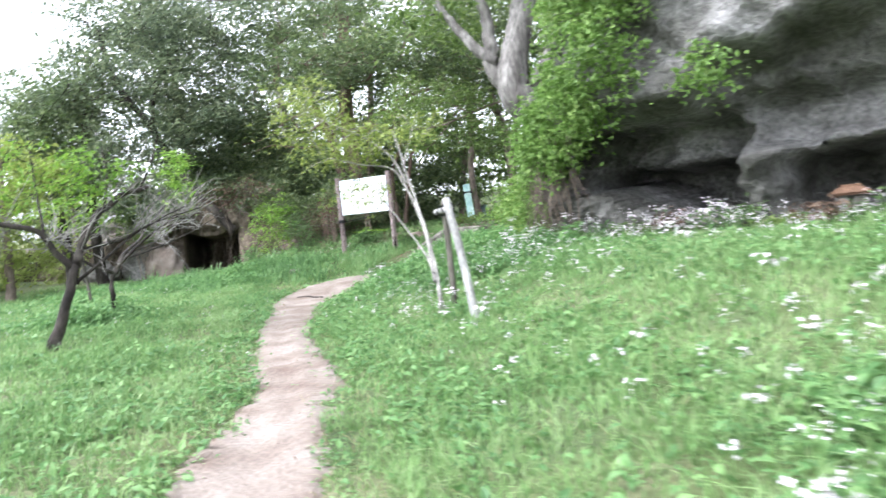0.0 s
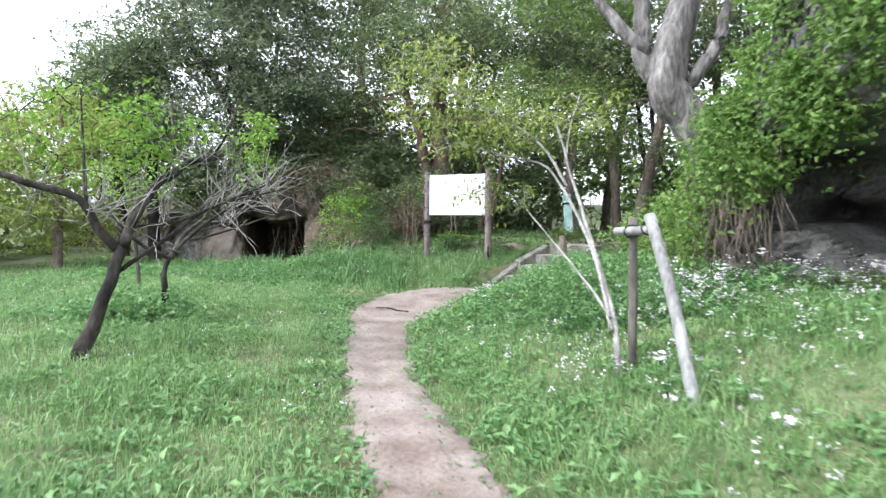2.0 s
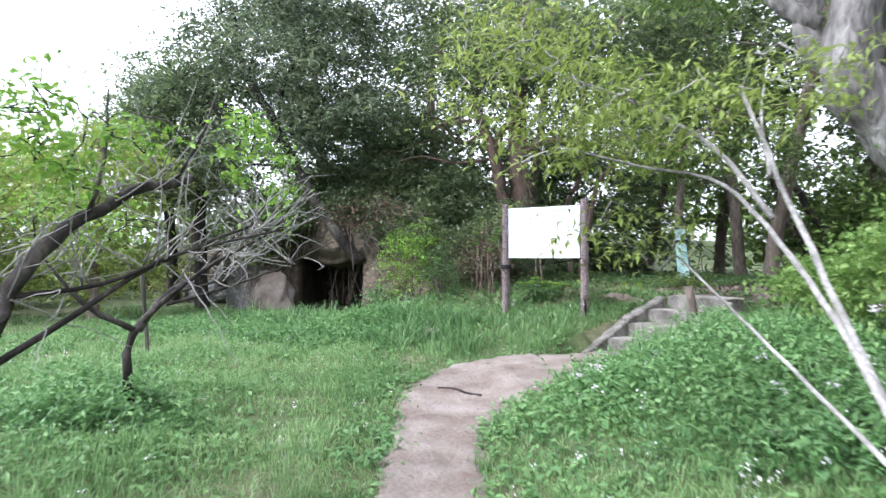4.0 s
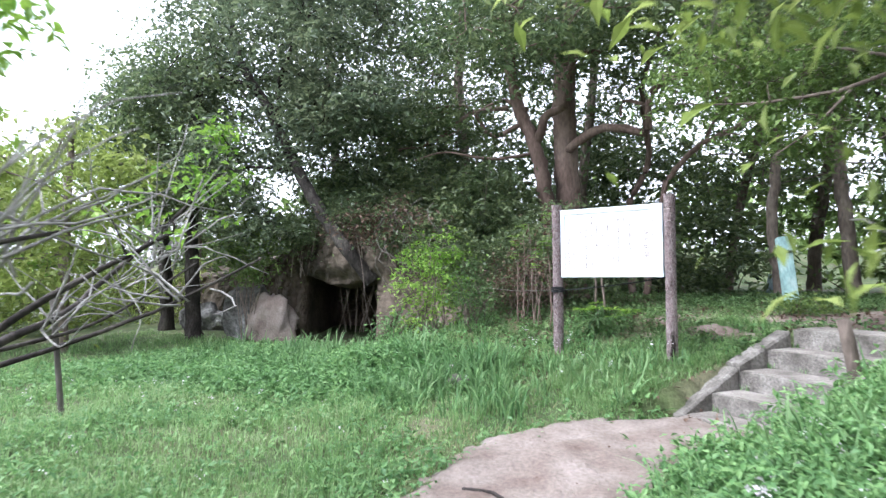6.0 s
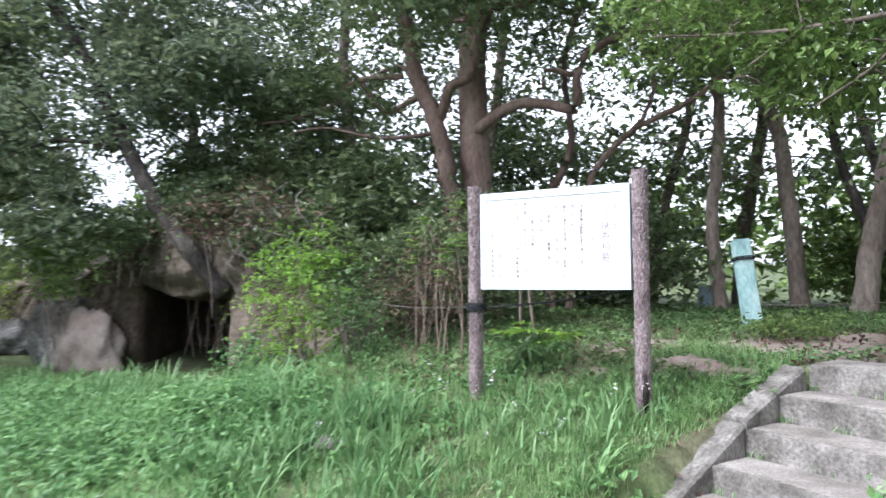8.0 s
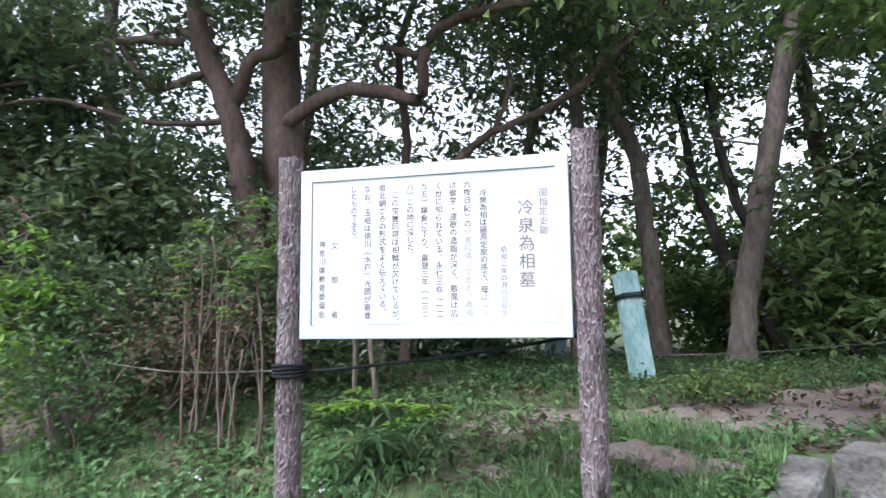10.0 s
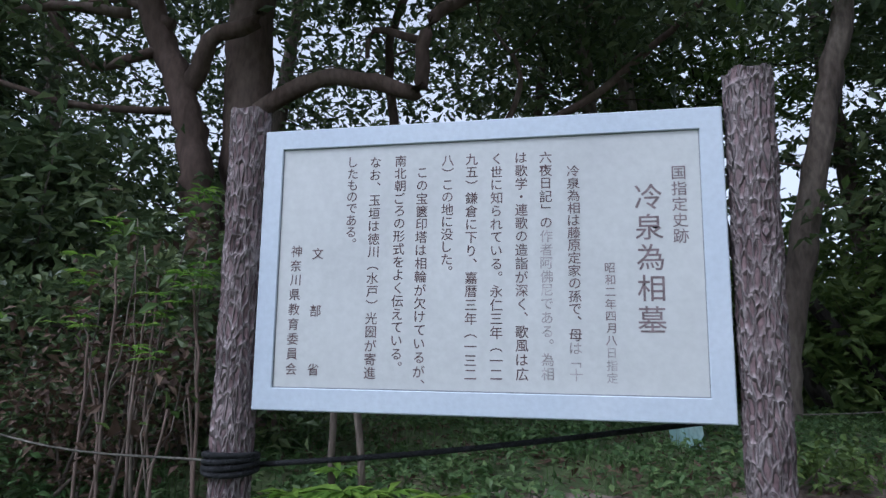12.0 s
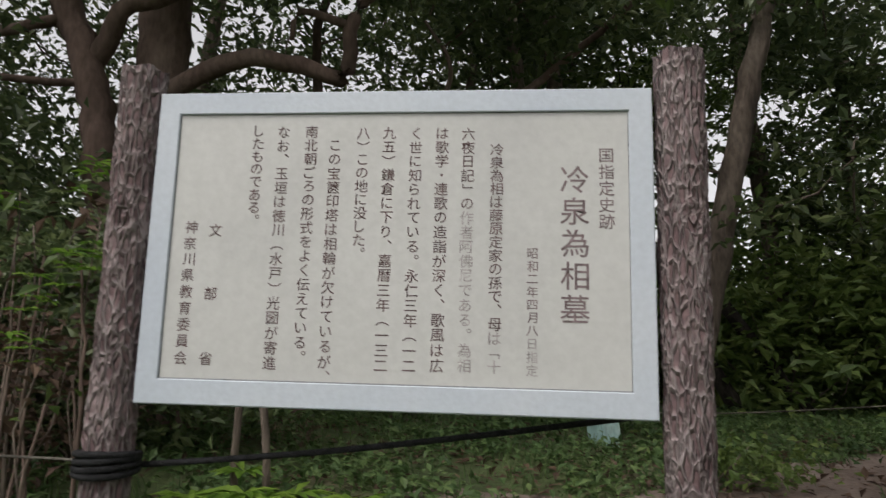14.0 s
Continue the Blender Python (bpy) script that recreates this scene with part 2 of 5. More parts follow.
def curved(pts, step=0.15, wobble=0.0):
    """A smooth line through some points."""
    p = np.asarray(pts, float)
    q = np.concatenate([[2 * p[0] - p[1]], p, [2 * p[-1] - p[-2]]])
    out = []
    for k in range(len(p) - 1):
        m = max(2, int(np.linalg.norm(p[k + 1] - p[k]) / step))
        t = np.linspace(0, 1, m, endpoint=False)[:, None]
        a, b, c, d = q[k:k + 4]
        out.append(0.5 * (2 * b + (c - a) * t + (2 * a - 5 * b + 4 * c - d) * t ** 2 + (3 * b - a - 3 * c + d) * t ** 3))
    out = np.concatenate(out + [p[-1:]])
    if wobble:
        out[1:-1] += rng.normal(size=(len(out) - 2, 3)) * wobble
    return out


def unit(v):
    return v / (np.linalg.norm(v, axis=1)[:, None] + 1e-9)


def leaves(p, size, width=0.5, droop=0.3, up=0.7, vary=0.35, direction=None):
    """Folded pointed leaves (two triangles a side) at points p."""
    n = len(p)
    d = rng.normal(size=(n, 3)) if direction is None else direction + 0.5 * rng.normal(size=(n, 3))
    d[:, 2] = d[:, 2] * 0.5 - droop
    d = unit(d)
    nor = rng.normal(size=(n, 3)) * (1 - up)
    nor[:, 2] += up
    side = unit(np.cross(d, nor))
    nor = np.cross(side, d)
    s = (size * (1 + vary * rng.uniform(-1, 1, n)))[:, None]
    w = s * width * 0.5
    mid = p + d * s * 0.5
    v = np.stack([p, mid + side * w + nor * w * 0.4, p + d * s - nor * s * 0.12, mid - side * w + nor * w * 0.4, mid], 1).reshape(-1, 3)
    k = np.arange(n)[:, None] * 5
    f = np.concatenate([k + [[0, 4, 1]], k + [[1, 4, 2]], k + [[2, 4, 3]], k + [[3, 4, 0]]], 0)
    return v, f


def plain_leaves(p, size, width=0.5, droop=0.25, up=0.65, vary=0.45):
    """Two triangles a leaf, for what stays far off."""
    v, _ = leaves(p, size, width, droop, up, vary)
    n = len(p)
    v = v.reshape(n, 5, 3)[:, :4].reshape(-1, 3)
    k = np.arange(n)[:, None] * 4
    return v, np.concatenate([k + [[0, 2, 1]], k + [[0, 3, 2]]], 0)


def clumped(centre, radii, clumps, per, spread=0.35, shell=0.55, flat=0.22, gaps=0.3):
    """Points in uneven flat sprays inside an ellipsoid, more of them towards its skin, with gaps between the boughs."""
    m = int(clumps * (1 + gaps) * 1.25)
    d = unit(rng.normal(size=(m, 3)))
    c = np.asarray(centre) + d * np.asarray(radii) * (shell + (1 - shell) * rng.uniform(0, 1, m) ** 0.5)[:, None] * rng.uniform(0.6, 1.25, m)[:, None]
    size = float(np.mean(radii))
    bough = lumps(c[:, 0] * 2.2 / size, c[:, 1] * 2.2 / size, c[:, 2] * 3.4 / size, 3 * centre[0])
    c = c[np.argsort(-bough)][:clumps]
    clumps = len(c)
    k = np.repeat(np.arange(clumps), per)
    wide = spread * rng.uniform(0.55, 1.45, clumps)
    tilt = rng.normal(size=(clumps, 2)) * 0.35
    off = rng.normal(size=(len(k), 3)) * wide[k][:, None]
    off[:, 2] = off[:, 2] * flat + (off[:, :2] * tilt[k]).sum(1) - 0.25 * np.hypot(off[:, 0], off[:, 1])
    return c[k] + off, c


def smooth_step(a, b, x):
    t = np.clip((x - a) / (b - a), 0, 1)
    return t * t * (3 - 2 * t)


def lumps(x, y, z=0.0, seed=0.0):
    """Cheap smooth noise by sines, about -1 to 1."""
    return (np.sin(1.7 * x + 2.3 * y + 1.1 * z + seed) + np.sin(-2.9 * x + 1.3 * y + 2.7 * z + 2 * seed) + np.sin(4.1 * x + 3.7 * y - 3.3 * z + 3 * seed)
            + 0.6 * np.sin(7.3 * x - 6.1 * y + 5.9 * z + seed) + 0.5 * np.sin(-12.1 * x + 10.7 * y + 9.7 * z)) / 3


# ---- the ground ----
WAY = np.array([(10.6, -15.6, 0.40), (8.7, -13.2, 0.38), (6.66, -11.2, 0.37), (5.52, -9.55, 0.31), (4.95, -8.7, 0.29), (3.85, -7.6, 0.28), (2.95, -6.5, 0.29),
                (1.85, -5.0, 0.34), (1.0, -3.6, 0.54), (0.78, -2.6, 0.74), (0.98, -1.7, 0.55), (1.4, -0.95, 0.5)])
WAYL = curved(WAY, 0.12)
STAIR = np.array((1.05, -0.64))
STAIR_U, STAIR_V = np.array((0.877, -0.48)), np.array((0.48, 0.877))


def way_distance(x, y):
    """How far a place is outside the trodden path (negative: on it)."""
    x, y = np.asarray(x, float), np.asarray(y, float)
    best = np.full(x.shape, 1e9)
    for px, py, w in WAYL[::2]:
        best = np.minimum(best, np.hypot(x - px, y - py) - w)
    u = (x - STAIR[0]) * STAIR_U[0] + (y - STAIR[1]) * STAIR_U[1]
    v = (x - STAIR[0]) * STAIR_V[0] + (y - STAIR[1]) * STAIR_V[1]
    best = best + 1.6 * np.clip(0.1 - u, 0, 0.6) * smooth_step(-0.75, -0.25, v)
    return best + 0.09 * lumps(2.6 * x, 2.6 * y) + 0.05 * lumps(8 * x, 8 * y, 0, 2) + 0.035 * lumps(21 * x, 19 * y, 0, 1)


def height(x, y):
    x, y = np.asarray(x, float), np.asarray(y, float)
    z = np.interp(y, [-30, -3.6, -1.3, 0.0, 1.1, 4, 20], [-0.45, -0.45, -0.26, 0.15, 0.5, 0.62, 0.7])
    left = np.interp(y, [-4, 0.3, 1.3, 4.4, 6, 30], [-0.45, -0.28, -0.25, -0.2, 1.6, 1.9])
    z = z + (left - z) * (1 - smooth_step(-5.0, -2.2, x))
    d = (x - 1) * 0.755 + (y + 4) * 0.655
    right = -0.45 + np.interp(d, [0.2, 0.6, 2, 3.5, 6, 9], [0, 0.03, 0.33, 0.74, 0.80, 0.85])
    z = z + np.interp(-d, [0.5, 1.5, 2.8, 5, 8], [0, 0.09, 0.22, 0.18, 0.03]) * (1 - smooth_step(-4.0, -2.0, y))
    k = smooth_step(1.6, 3.0, x)
    z = z * (1 - k) + np.maximum(z, right) * k
    u = (x - STAIR[0]) * STAIR_U[0] + (y - STAIR[1]) * STAIR_U[1]
    v = (x - STAIR[0]) * STAIR_V[0] + (y - STAIR[1]) * STAIR_V[1]
    carve = np.where(v < 1.5, np.maximum(-0.49 + 0.536 * v, -0.27), 9) + 14 * np.clip(-0.10 - u, 0, 3) + 2.2 * np.clip(u - 1.3, 0, 3) + 0.8 * np.clip(-1.2 - v, 0, 9)
    z = z + 0.025 * lumps(x, y) + 0.012 * lumps(4 * x, 4 * y, 0, 1)
    far = np.hypot(x, y + 5)
    z = z + np.clip(far - 40, 0, None) * 0.012
    beside = smooth_step(-0.25, 0.1, v) * (1 - smooth_step(1.5, 1.9, v)) * (u < 0.3)
    kerb_top = np.where(v < 0.71, -0.123 + 0.59 * v, 0.05 + 0.375 * v)
    z = np.where(beside > 0, z + beside * np.clip(kerb_top - 0.15 - 0.25 * np.clip(-0.18 - u, 0, 9) - z, 0, 1), z)
    return np.minimum(z, carve)


def at_ground(x, y, dz=0.0):
    return (x, y, float(height(x, y)) + dz)


def sheet(name, xs, ys, mat, dz=0.0):
    gx, gy = np.meshgrid(xs, ys, indexing="ij")
    gz = height(gx, gy) + dz
    a, b = gx.shape
    i, j = np.meshgrid(np.arange(a - 1), np.arange(b - 1), indexing="ij")
    f = np.stack([i * b + j, (i + 1) * b + j, (i + 1) * b + j + 1, i * b + j + 1], -1).reshape(-1, 4)
    return quick_mesh(name, np.stack([gx, gy, gz], -1).reshape(-1, 3), f, mat, True)


def spaced(a, b, c, d, fine, coarse):
    return np.concatenate([np.geomspace(1, 1 + (b - a), coarse)[::-1] * -1 + 1 + b, np.arange(b + fine, c, fine), c + np.geomspace(1, 1 + d - c, coarse) - 1])


ground = new("ground", sheet("ground", spaced(-500, -15, 13, 500, 0.1, 24), spaced(-500, -16, 5, 500, 0.1, 24), M_SOIL))
tagged(ground, "uneven earth under grass and fallen leaves", "ground", kind="structure")

# the trodden path, a sheet that dips under the turf at its edges
gx, gy = np.meshgrid(np.arange(-1.6, 11.8, 0.045), np.arange(-16.2, -0.25, 0.045), indexing="ij")
d = way_distance(gx, gy)
gz = height(gx, gy) + np.where(d < 0, 0.032 - 0.04 * np.clip(-d, 0, 0.25), 0.032 - 0.5 * np.clip(d, 0, 0.3)) + 0.007 * lumps(5 * gx, 5 * gy, 0, 3) + 0.004 * lumps(17 * gx, 15 * gy, 0, 6)
a, b = gx.shape
i, j = np.meshgrid(np.arange(a - 1), np.arange(b - 1), indexing="ij")
pf = np.stack([i * b + j, (i + 1) * b + j, (i + 1) * b + j + 1, i * b + j + 1], -1)[d[:-1, :-1] < 0.18]
used, pf = np.unique(pf, return_inverse=True)
path = new("path", quick_mesh("path", np.stack([gx, gy, gz], -1).reshape(-1, 3)[used], pf.reshape(-1, 4), M_PATH, True))
tagged(path, "narrow trodden path of pale dry earth through grass", "path", kind="structure")

# bare red-brown soil on the terrace above the steps
gx, gy = np.meshgrid(np.linspace(-0.4, 5.0, 70), np.linspace(0.35, 4.7, 50), indexing="ij")
edge = np.minimum.reduce([(gx + 0.2) * 0.6, (gy - 0.95 - 0.15 * np.clip(1.4 - gx, 0, 2)), 1.9 - gy + 0.85 * np.clip(gx - 0.8, 0, 2.6), 4.8 - gx]) + 0.15 * lumps(2 * gx, 2 * gy)
gz = height(gx, gy) + np.where(edge > 0, 0.015, 0.015 + 0.6 * edge)
i, j = np.meshgrid(np.arange(69), np.arange(49), indexing="ij")
f = np.stack([i * 50 + j, (i + 1) * 50 + j, (i + 1) * 50 + j + 1, i * 50 + j + 1], -1).reshape(-1, 4)
terrace = new("terrace", quick_mesh("terrace", np.stack([gx, gy, gz], -1).reshape(-1, 3), f, M_REDSOIL, True))
tagged(terrace, "bare red-brown soil of the terrace above the steps", "ground", kind="structure")

# ---- the information board ----
BOARD_W, BOARD_T, BOARD_B = 0.64, 1.892, 1.082


def box(x0, x1, y0, y1, z0, z1, bevel=0.004):
    bm = bmesh.new()
    bmesh.ops.create_cube(bm, size=1)
    for v in bm.verts:
        v.co = ((x0 + x1) / 2 + v.co.x * (x1 - x0), (y0 + y1) / 2 + v.co.y * (y1 - y0), (z0 + z1) / 2 + v.co.z * (z1 - z0))
    if bevel:
        bmesh.ops.bevel(bm, geom=bm.edges[:], offset=bevel, segments=2, affect="EDGES")
    return bm


def bark_post(x, y, top, r, seed, hollow=False):
    """A concrete post moulded like rough bark, with a knot and an uneven, flat top."""
    z0 = float(height(x, y)) - 0.15
    nz, nt = 330, 110
    th, z = np.meshgrid(np.linspace(0, 2 * np.pi, nt, endpoint=False), np.linspace(z0, top, nz))
    c, sn = np.cos(th), np.sin(th)
    bend = 0.25 * lumps(2.5 * c, 2.5 * sn, 6 * z, seed)
    f1 = lumps(8 * c + bend, 8 * sn + bend, 9 * z, seed)
    f2 = lumps(17 * c + bend, 17 * sn - bend, 22 * z, seed + 3)
    crack = np.clip(np.abs(f1) * 2.2, 0, 1) ** 0.7 * np.clip(0.45 + np.abs(f2) * 1.6, 0, 1)
    plate = np.sin(26 * z + 2.5 * lumps(3 * c, 3 * sn, 2 * z, seed + 5))
    rr = r * (1.0 + 0.03 * np.sin(3 * z + seed)) + 0.004 * (crack - 0.65) + 0.0025 * plate + 0.0015 * lumps(30 * c, 30 * sn, 40 * z)
    for kz, kt in ((0.72 + 0.1 * seed, 4.4), (1.55, 4.9)):
        q = np.hypot((z - kz) / 0.05, ((th - kt + np.pi) % (2 * np.pi) - np.pi) / 0.5)
        rr = rr + 0.009 * np.exp(-q ** 2) * np.cos(7 * q)
    if hollow:
        q = np.hypot((z - 0.33) / 0.15, ((th - 5.35 + np.pi) % (2 * np.pi) - np.pi) / 0.42 * (1 + 0.3 * np.sin(40 * z)))
        rr = rr - 0.035 * np.clip(1.25 - q, 0, 0.9)
    v = np.stack([x + rr * np.cos(th), y + rr * np.sin(th), z + 0.006 * np.sin(5 * th) * (z > top - 0.02)], -1).reshape(-1, 3)
    i, j = np.meshgrid(np.arange(nz - 1), np.arange(nt), indexing="ij")
    f = np.stack([i * nt + j, i * nt + (j + 1) % nt, (i + 1) * nt + (j + 1) % nt, (i + 1) * nt + j], -1).reshape(-1, 4)
    cap = [tube([(x, y, top - 0.02), (x, y, top - 0.004), (x, y, top + 0.001)], [r * 0.8, r * 0.97, r * 0.85], 40)]
    return merge([(v, f)] + cap)


board = thing("information_board", at_ground(0, 0), "white enamelled information board with brown Japanese text between two bark-patterned posts", "sign")
post_a = part("post", quick_mesh("post", *bark_post(-0.705, 0.01, 1.962, 0.059, 0.4), M_POST, True), board, "grey-brown post moulded like bark")
post_b = part("post", quick_mesh("post", *bark_post(0.712, 0.01, 1.985, 0.058, 1.7, True), M_POST, True), board, "bark-like post with a rotten hollow at its foot")
core = tube([(0.738, -0.030, 0.18), (0.740, -0.034, 0.33), (0.738, -0.030, 0.46)], [0.018, 0.026, 0.010], 12, 0.15)
part("rotten_hollow", quick_mesh("rotten_hollow", *core, M_ROT, True), post_b, "blackened rotten wood")
part("back_panel", bm_mesh("back_panel", box(-BOARD_W + 0.006, BOARD_W - 0.006, -0.008, 0.03, BOARD_B + 0.006, BOARD_T - 0.006), M_PANEL), board, "off-white text panel")
ring = bmesh.new()
corners = []
for inset, y in ((0.0, 0.036), (0.0, -0.013), (0.003, -0.016), (0.0565, -0.016), (0.0585, -0.013), (0.0585, 0.036)):
    corners.append([ring.verts.new((sx * (BOARD_W - inset), y, z)) for sx, z in ((-1, BOARD_B + inset * 1.07), (1, BOARD_B + inset * 1.07), (1, BOARD_T - inset), (-1, BOARD_T - inset))])
for k in range(6):
    for c in range(4):
        ring.faces.new((corners[k][c], corners[(k + 1) % 6][c], corners[(k + 1) % 6][(c + 1) % 4], corners[k][(c + 1) % 4]))
bmesh.ops.recalc_face_normals(ring, faces=ring.faces[:])
part("frame", bm_mesh("frame", ring, M_FRAME), board, "pale blue-white metal frame")
IN = (-0.583, 0.583, 1.1445, 1.8355)
for q in ((IN[0], IN[1], IN[3] - 0.003, IN[3]), (IN[0], IN[1], IN[2], IN[2] + 0.003), (IN[0], IN[0] + 0.003, IN[2] + 0.003, IN[3] - 0.003), (IN[1] - 0.003, IN[1], IN[2] + 0.003, IN[3] - 0.003)):
    part("border_line", bm_mesh("border_line", box(q[0], q[1], -0.0105, -0.008, q[2], q[3], 0), M_LINE), board)


GLYPHS = {}


def glyph(ch):
    """The flat mesh of one character of the built-in font, one unit high."""
    if ch not in GLYPHS:
        cu = bpy.data.curves.new("writing", "FONT")
        cu.body, cu.align_x, cu.size, cu.resolution_u, cu.offset = ch, "CENTER", 1.0, 2, 0.005
        ob = new("writing", cu)
        me = bpy.data.meshes.new_from_object(ob.evaluated_get(bpy.context.evaluated_depsgraph_get()))
        bpy.data.objects.remove(ob)
        v = np.empty(len(me.vertices) * 3)
        me.vertices.foreach_get("co", v)
        GLYPHS[ch] = (me, v.reshape(-1, 3))
    return GLYPHS[ch]


def column(text, x, z_top, z_bottom, wide, ink, faded=()):
    """One upright line of writing, its characters one below the other."""
    cell = (z_top - z_bottom) / len(text)
    em = wide * 1.12
    for k, ch in enumerate(text):
        if ch == "\u3000":
            continue
        me, v = glyph(ch)
        me = me.copy()
        lo, hi = v.min(0), v.max(0)
        cx, cy = (lo + hi)[:2] / 2
        zc = z_top - cell * (k + 0.5)
        sx = sz = em
        if ch in "、。":
            ox, oz = 0.30 * em, 0.30 * em
        elif ch in "︵︶﹁﹂":
            ox, oz = 0, (-0.25 if ch in "︵﹁" else 0.25) * em
        else:
            ox, oz = 0, 0
            sz = min(em, cell * 0.93 / max(hi[1] - lo[1], 0.75))
        out = np.stack([x + ox + (v[:, 0] - cx) * sx, np.full(len(v), -0.0088), zc + oz + (v[:, 1] - cy) * sz], -1)
        me.vertices.foreach_set("co", out.ravel().astype(np.float32))
        me.materials.clear()
        me.materials.append(M_INKFADED if k in faded else ink)
        me.update()
        part("character", me, board)


SMALL = 0.032
for text, x, zt, zb, wide, ink, *faint in (
        ("国指定史跡", 0.527, 1.740, 1.531, 0.036, M_INKWORN), ("冷泉為相墓", 0.449, 1.698, 1.298, 0.066, M_INKWORN), ("昭和二年四月八日指定", 0.347, 1.487, 1.173, 0.026, M_INKWORN, (7, 8, 9)),
        ("冷泉為相は藤原定家の孫で、母は﹁十", 0.257, 1.752, 1.178, SMALL, M_INK, (14, 15, 16)), ("六夜日記﹂の作者阿佛尼である。為相", 0.184, 1.795, 1.178, SMALL, M_INK, tuple(range(6, 17))),
        ("は歌学・連歌の造詣が深く、歌風は広", 0.118, 1.797, 1.176, SMALL, M_INK), ("く世に知られている。永仁三年︵一二", 0.050, 1.797, 1.173, SMALL, M_INK),
        ("九五︶鎌倉に下り、嘉暦三年︵一三二", -0.019, 1.799, 1.172, SMALL, M_INK), ("八︶この地に没した。", -0.087, 1.797, 1.448, SMALL, M_INK),
        ("この宝篋印塔は相輪が欠けているが、", -0.160, 1.766, 1.141, SMALL, M_INK), ("南北朝ごろの形式をよく伝えている。", -0.224, 1.803, 1.187, SMALL, M_INK),
        ("なお、玉垣は徳川︵水戸︶光圀が寄進", -0.298, 1.803, 1.171, SMALL, M_INK), ("したものである。", -0.366, 1.805, 1.531, SMALL, M_INK),
        ("文　　部　　省", -0.463, 1.550, 1.169, SMALL, M_INK), ("神奈川県教育委員会", -0.528, 1.551, 1.176, SMALL, M_INK)):
    column(text, x, zt, zb, wide, ink, *faint)

# the black rope tied round the left post, run behind the board
rope = thing("rope", (-0.705, 0.01, 0.93), "black rope knotted round the board's post and stretched behind it", "rope")
for k in range(4):
    th = np.linspace(0, 2 * np.pi, 40)
    ring = np.stack([-0.705 + 0.073 * np.cos(th), 0.01 + 0.073 * np.sin(th), 0.915 + 0.0135 * k + 0.006 * np.sin(th + k)], -1)
    part("loop", quick_mesh("loop", *tube(ring, 0.0085, 8), M_ROPE, True), rope)
part("line", quick_mesh("line", *tube(curved([(-0.64, 0.05, 0.925), (-0.2, 0.10, 0.965), (0.3, 0.14, 1.03), (0.66, 0.10, 1.09)]), 0.008, 8), M_ROPE, True), rope)
part("line", quick_mesh("line", *tube(curved([(-0.76, 0.04, 0.93), (-1.6, 0.35, 0.90), (-2.8, 0.9, 0.95)]), 0.004, 6), M_DARKWOOD, True), rope, "thin grey wire")

# ---- concrete steps ----
def on_stair(u, v, z):
    p = STAIR + STAIR_U * u + STAIR_V * v
    return (p[0], p[1], z)


def stair_block(u0, u1, v0, v1, z0, z1, mat, name, worn=0.012, cuts=6):
    """A block in the steps' own directions with worn, uneven edges."""
    bm = box(0, u1 - u0, 0, v1 - v0, z0, z1, 0)
    bmesh.ops.subdivide_edges(bm, edges=bm.edges[:], cuts=cuts, use_grid_fill=True)
    for v in bm.verts:
        x, y, z = v.co
        if worn:
            e = (abs(z - z1) < 1e-4) + (y < 1e-4) + (min(x, u1 - u0 - x) < 1e-4)
            q = worn * (0.4 + 0.35 * math.sin(11 * x + 5 * z) + 0.35 * math.sin(27 * x + 13 * y + 2))
            if e > 1:
                z, y = z - q * 0.8, y + q * 0.6
            else:
                z += q * 0.25
        v.co = on_stair(u0 + x, v0 + y, z)
    return bm_mesh(name, bm, mat)


steps = thing("steps", on_stair(0.6, 0.5, -0.2), "short flight of worn grey concrete steps between low kerbs", "stairs", kind="structure")
TREADS = (-0.235, -0.05, 0.146, 0.338, 0.535)
for k, z in enumerate(TREADS):
    v0 = 0.36 * k
    last = k == len(TREADS) - 1
    part("riser", stair_block(0.02, 1.16, v0, v0 + (0.30 if last else 0.34), z - 0.24, z - 0.006, M_CONC, "riser"), steps)
    part("tread", stair_block(0.035, 1.145, v0 + 0.035, v0 + (0.42 if last else 0.355), z - 0.03, z + 0.003, M_TREAD, "tread", 0.008), steps, "pale sandy tread")


def kerb(u0, u1, pts, name="kerb"):
    """A sloping kerb: the line of its top, (v, z), front to back."""
    vs = []
    n = 14
    line = np.array(pts, float)
    for t in np.linspace(0, 1, n):
        q = line[0] * (1 - t) + line[1] * t
        w = 0.006 * math.sin(19 * t + u0) + 0.004 * math.sin(41 * t)
        for u, dz in ((u0, -0.34), (u0, -0.03), (u0 + 0.025, 0.0), (u1 - 0.02, 0.0), (u1, -0.025), (u1, -0.34)):
            vs.append(on_stair(u + w, q[0], q[1] + dz + (w if dz > -0.1 else 0)))
    f = []
    for a in range(n - 1):
        for b in range(6):
            c = (b + 1) % 6
            f.append((a * 6 + b, a * 6 + c, (a + 1) * 6 + c, (a + 1) * 6 + b))
    for e in (0, (n - 1) * 6):
        f += [(e, e + 1, e + 2, e + 3), (e, e + 3, e + 4, e + 5)]
    return quick_mesh(name, vs, f, M_CONC)


part("kerb", kerb(-0.185, 0.02, [(-0.08, -0.285), (0.70, 0.17)]), steps)
part("kerb", kerb(-0.175, 0.025, [(0.72, 0.21), (1.40, 0.51)]), steps)
part("kerb", kerb(1.16, 1.30, [(-0.05, -0.23), (1.40, 0.50)]), steps)

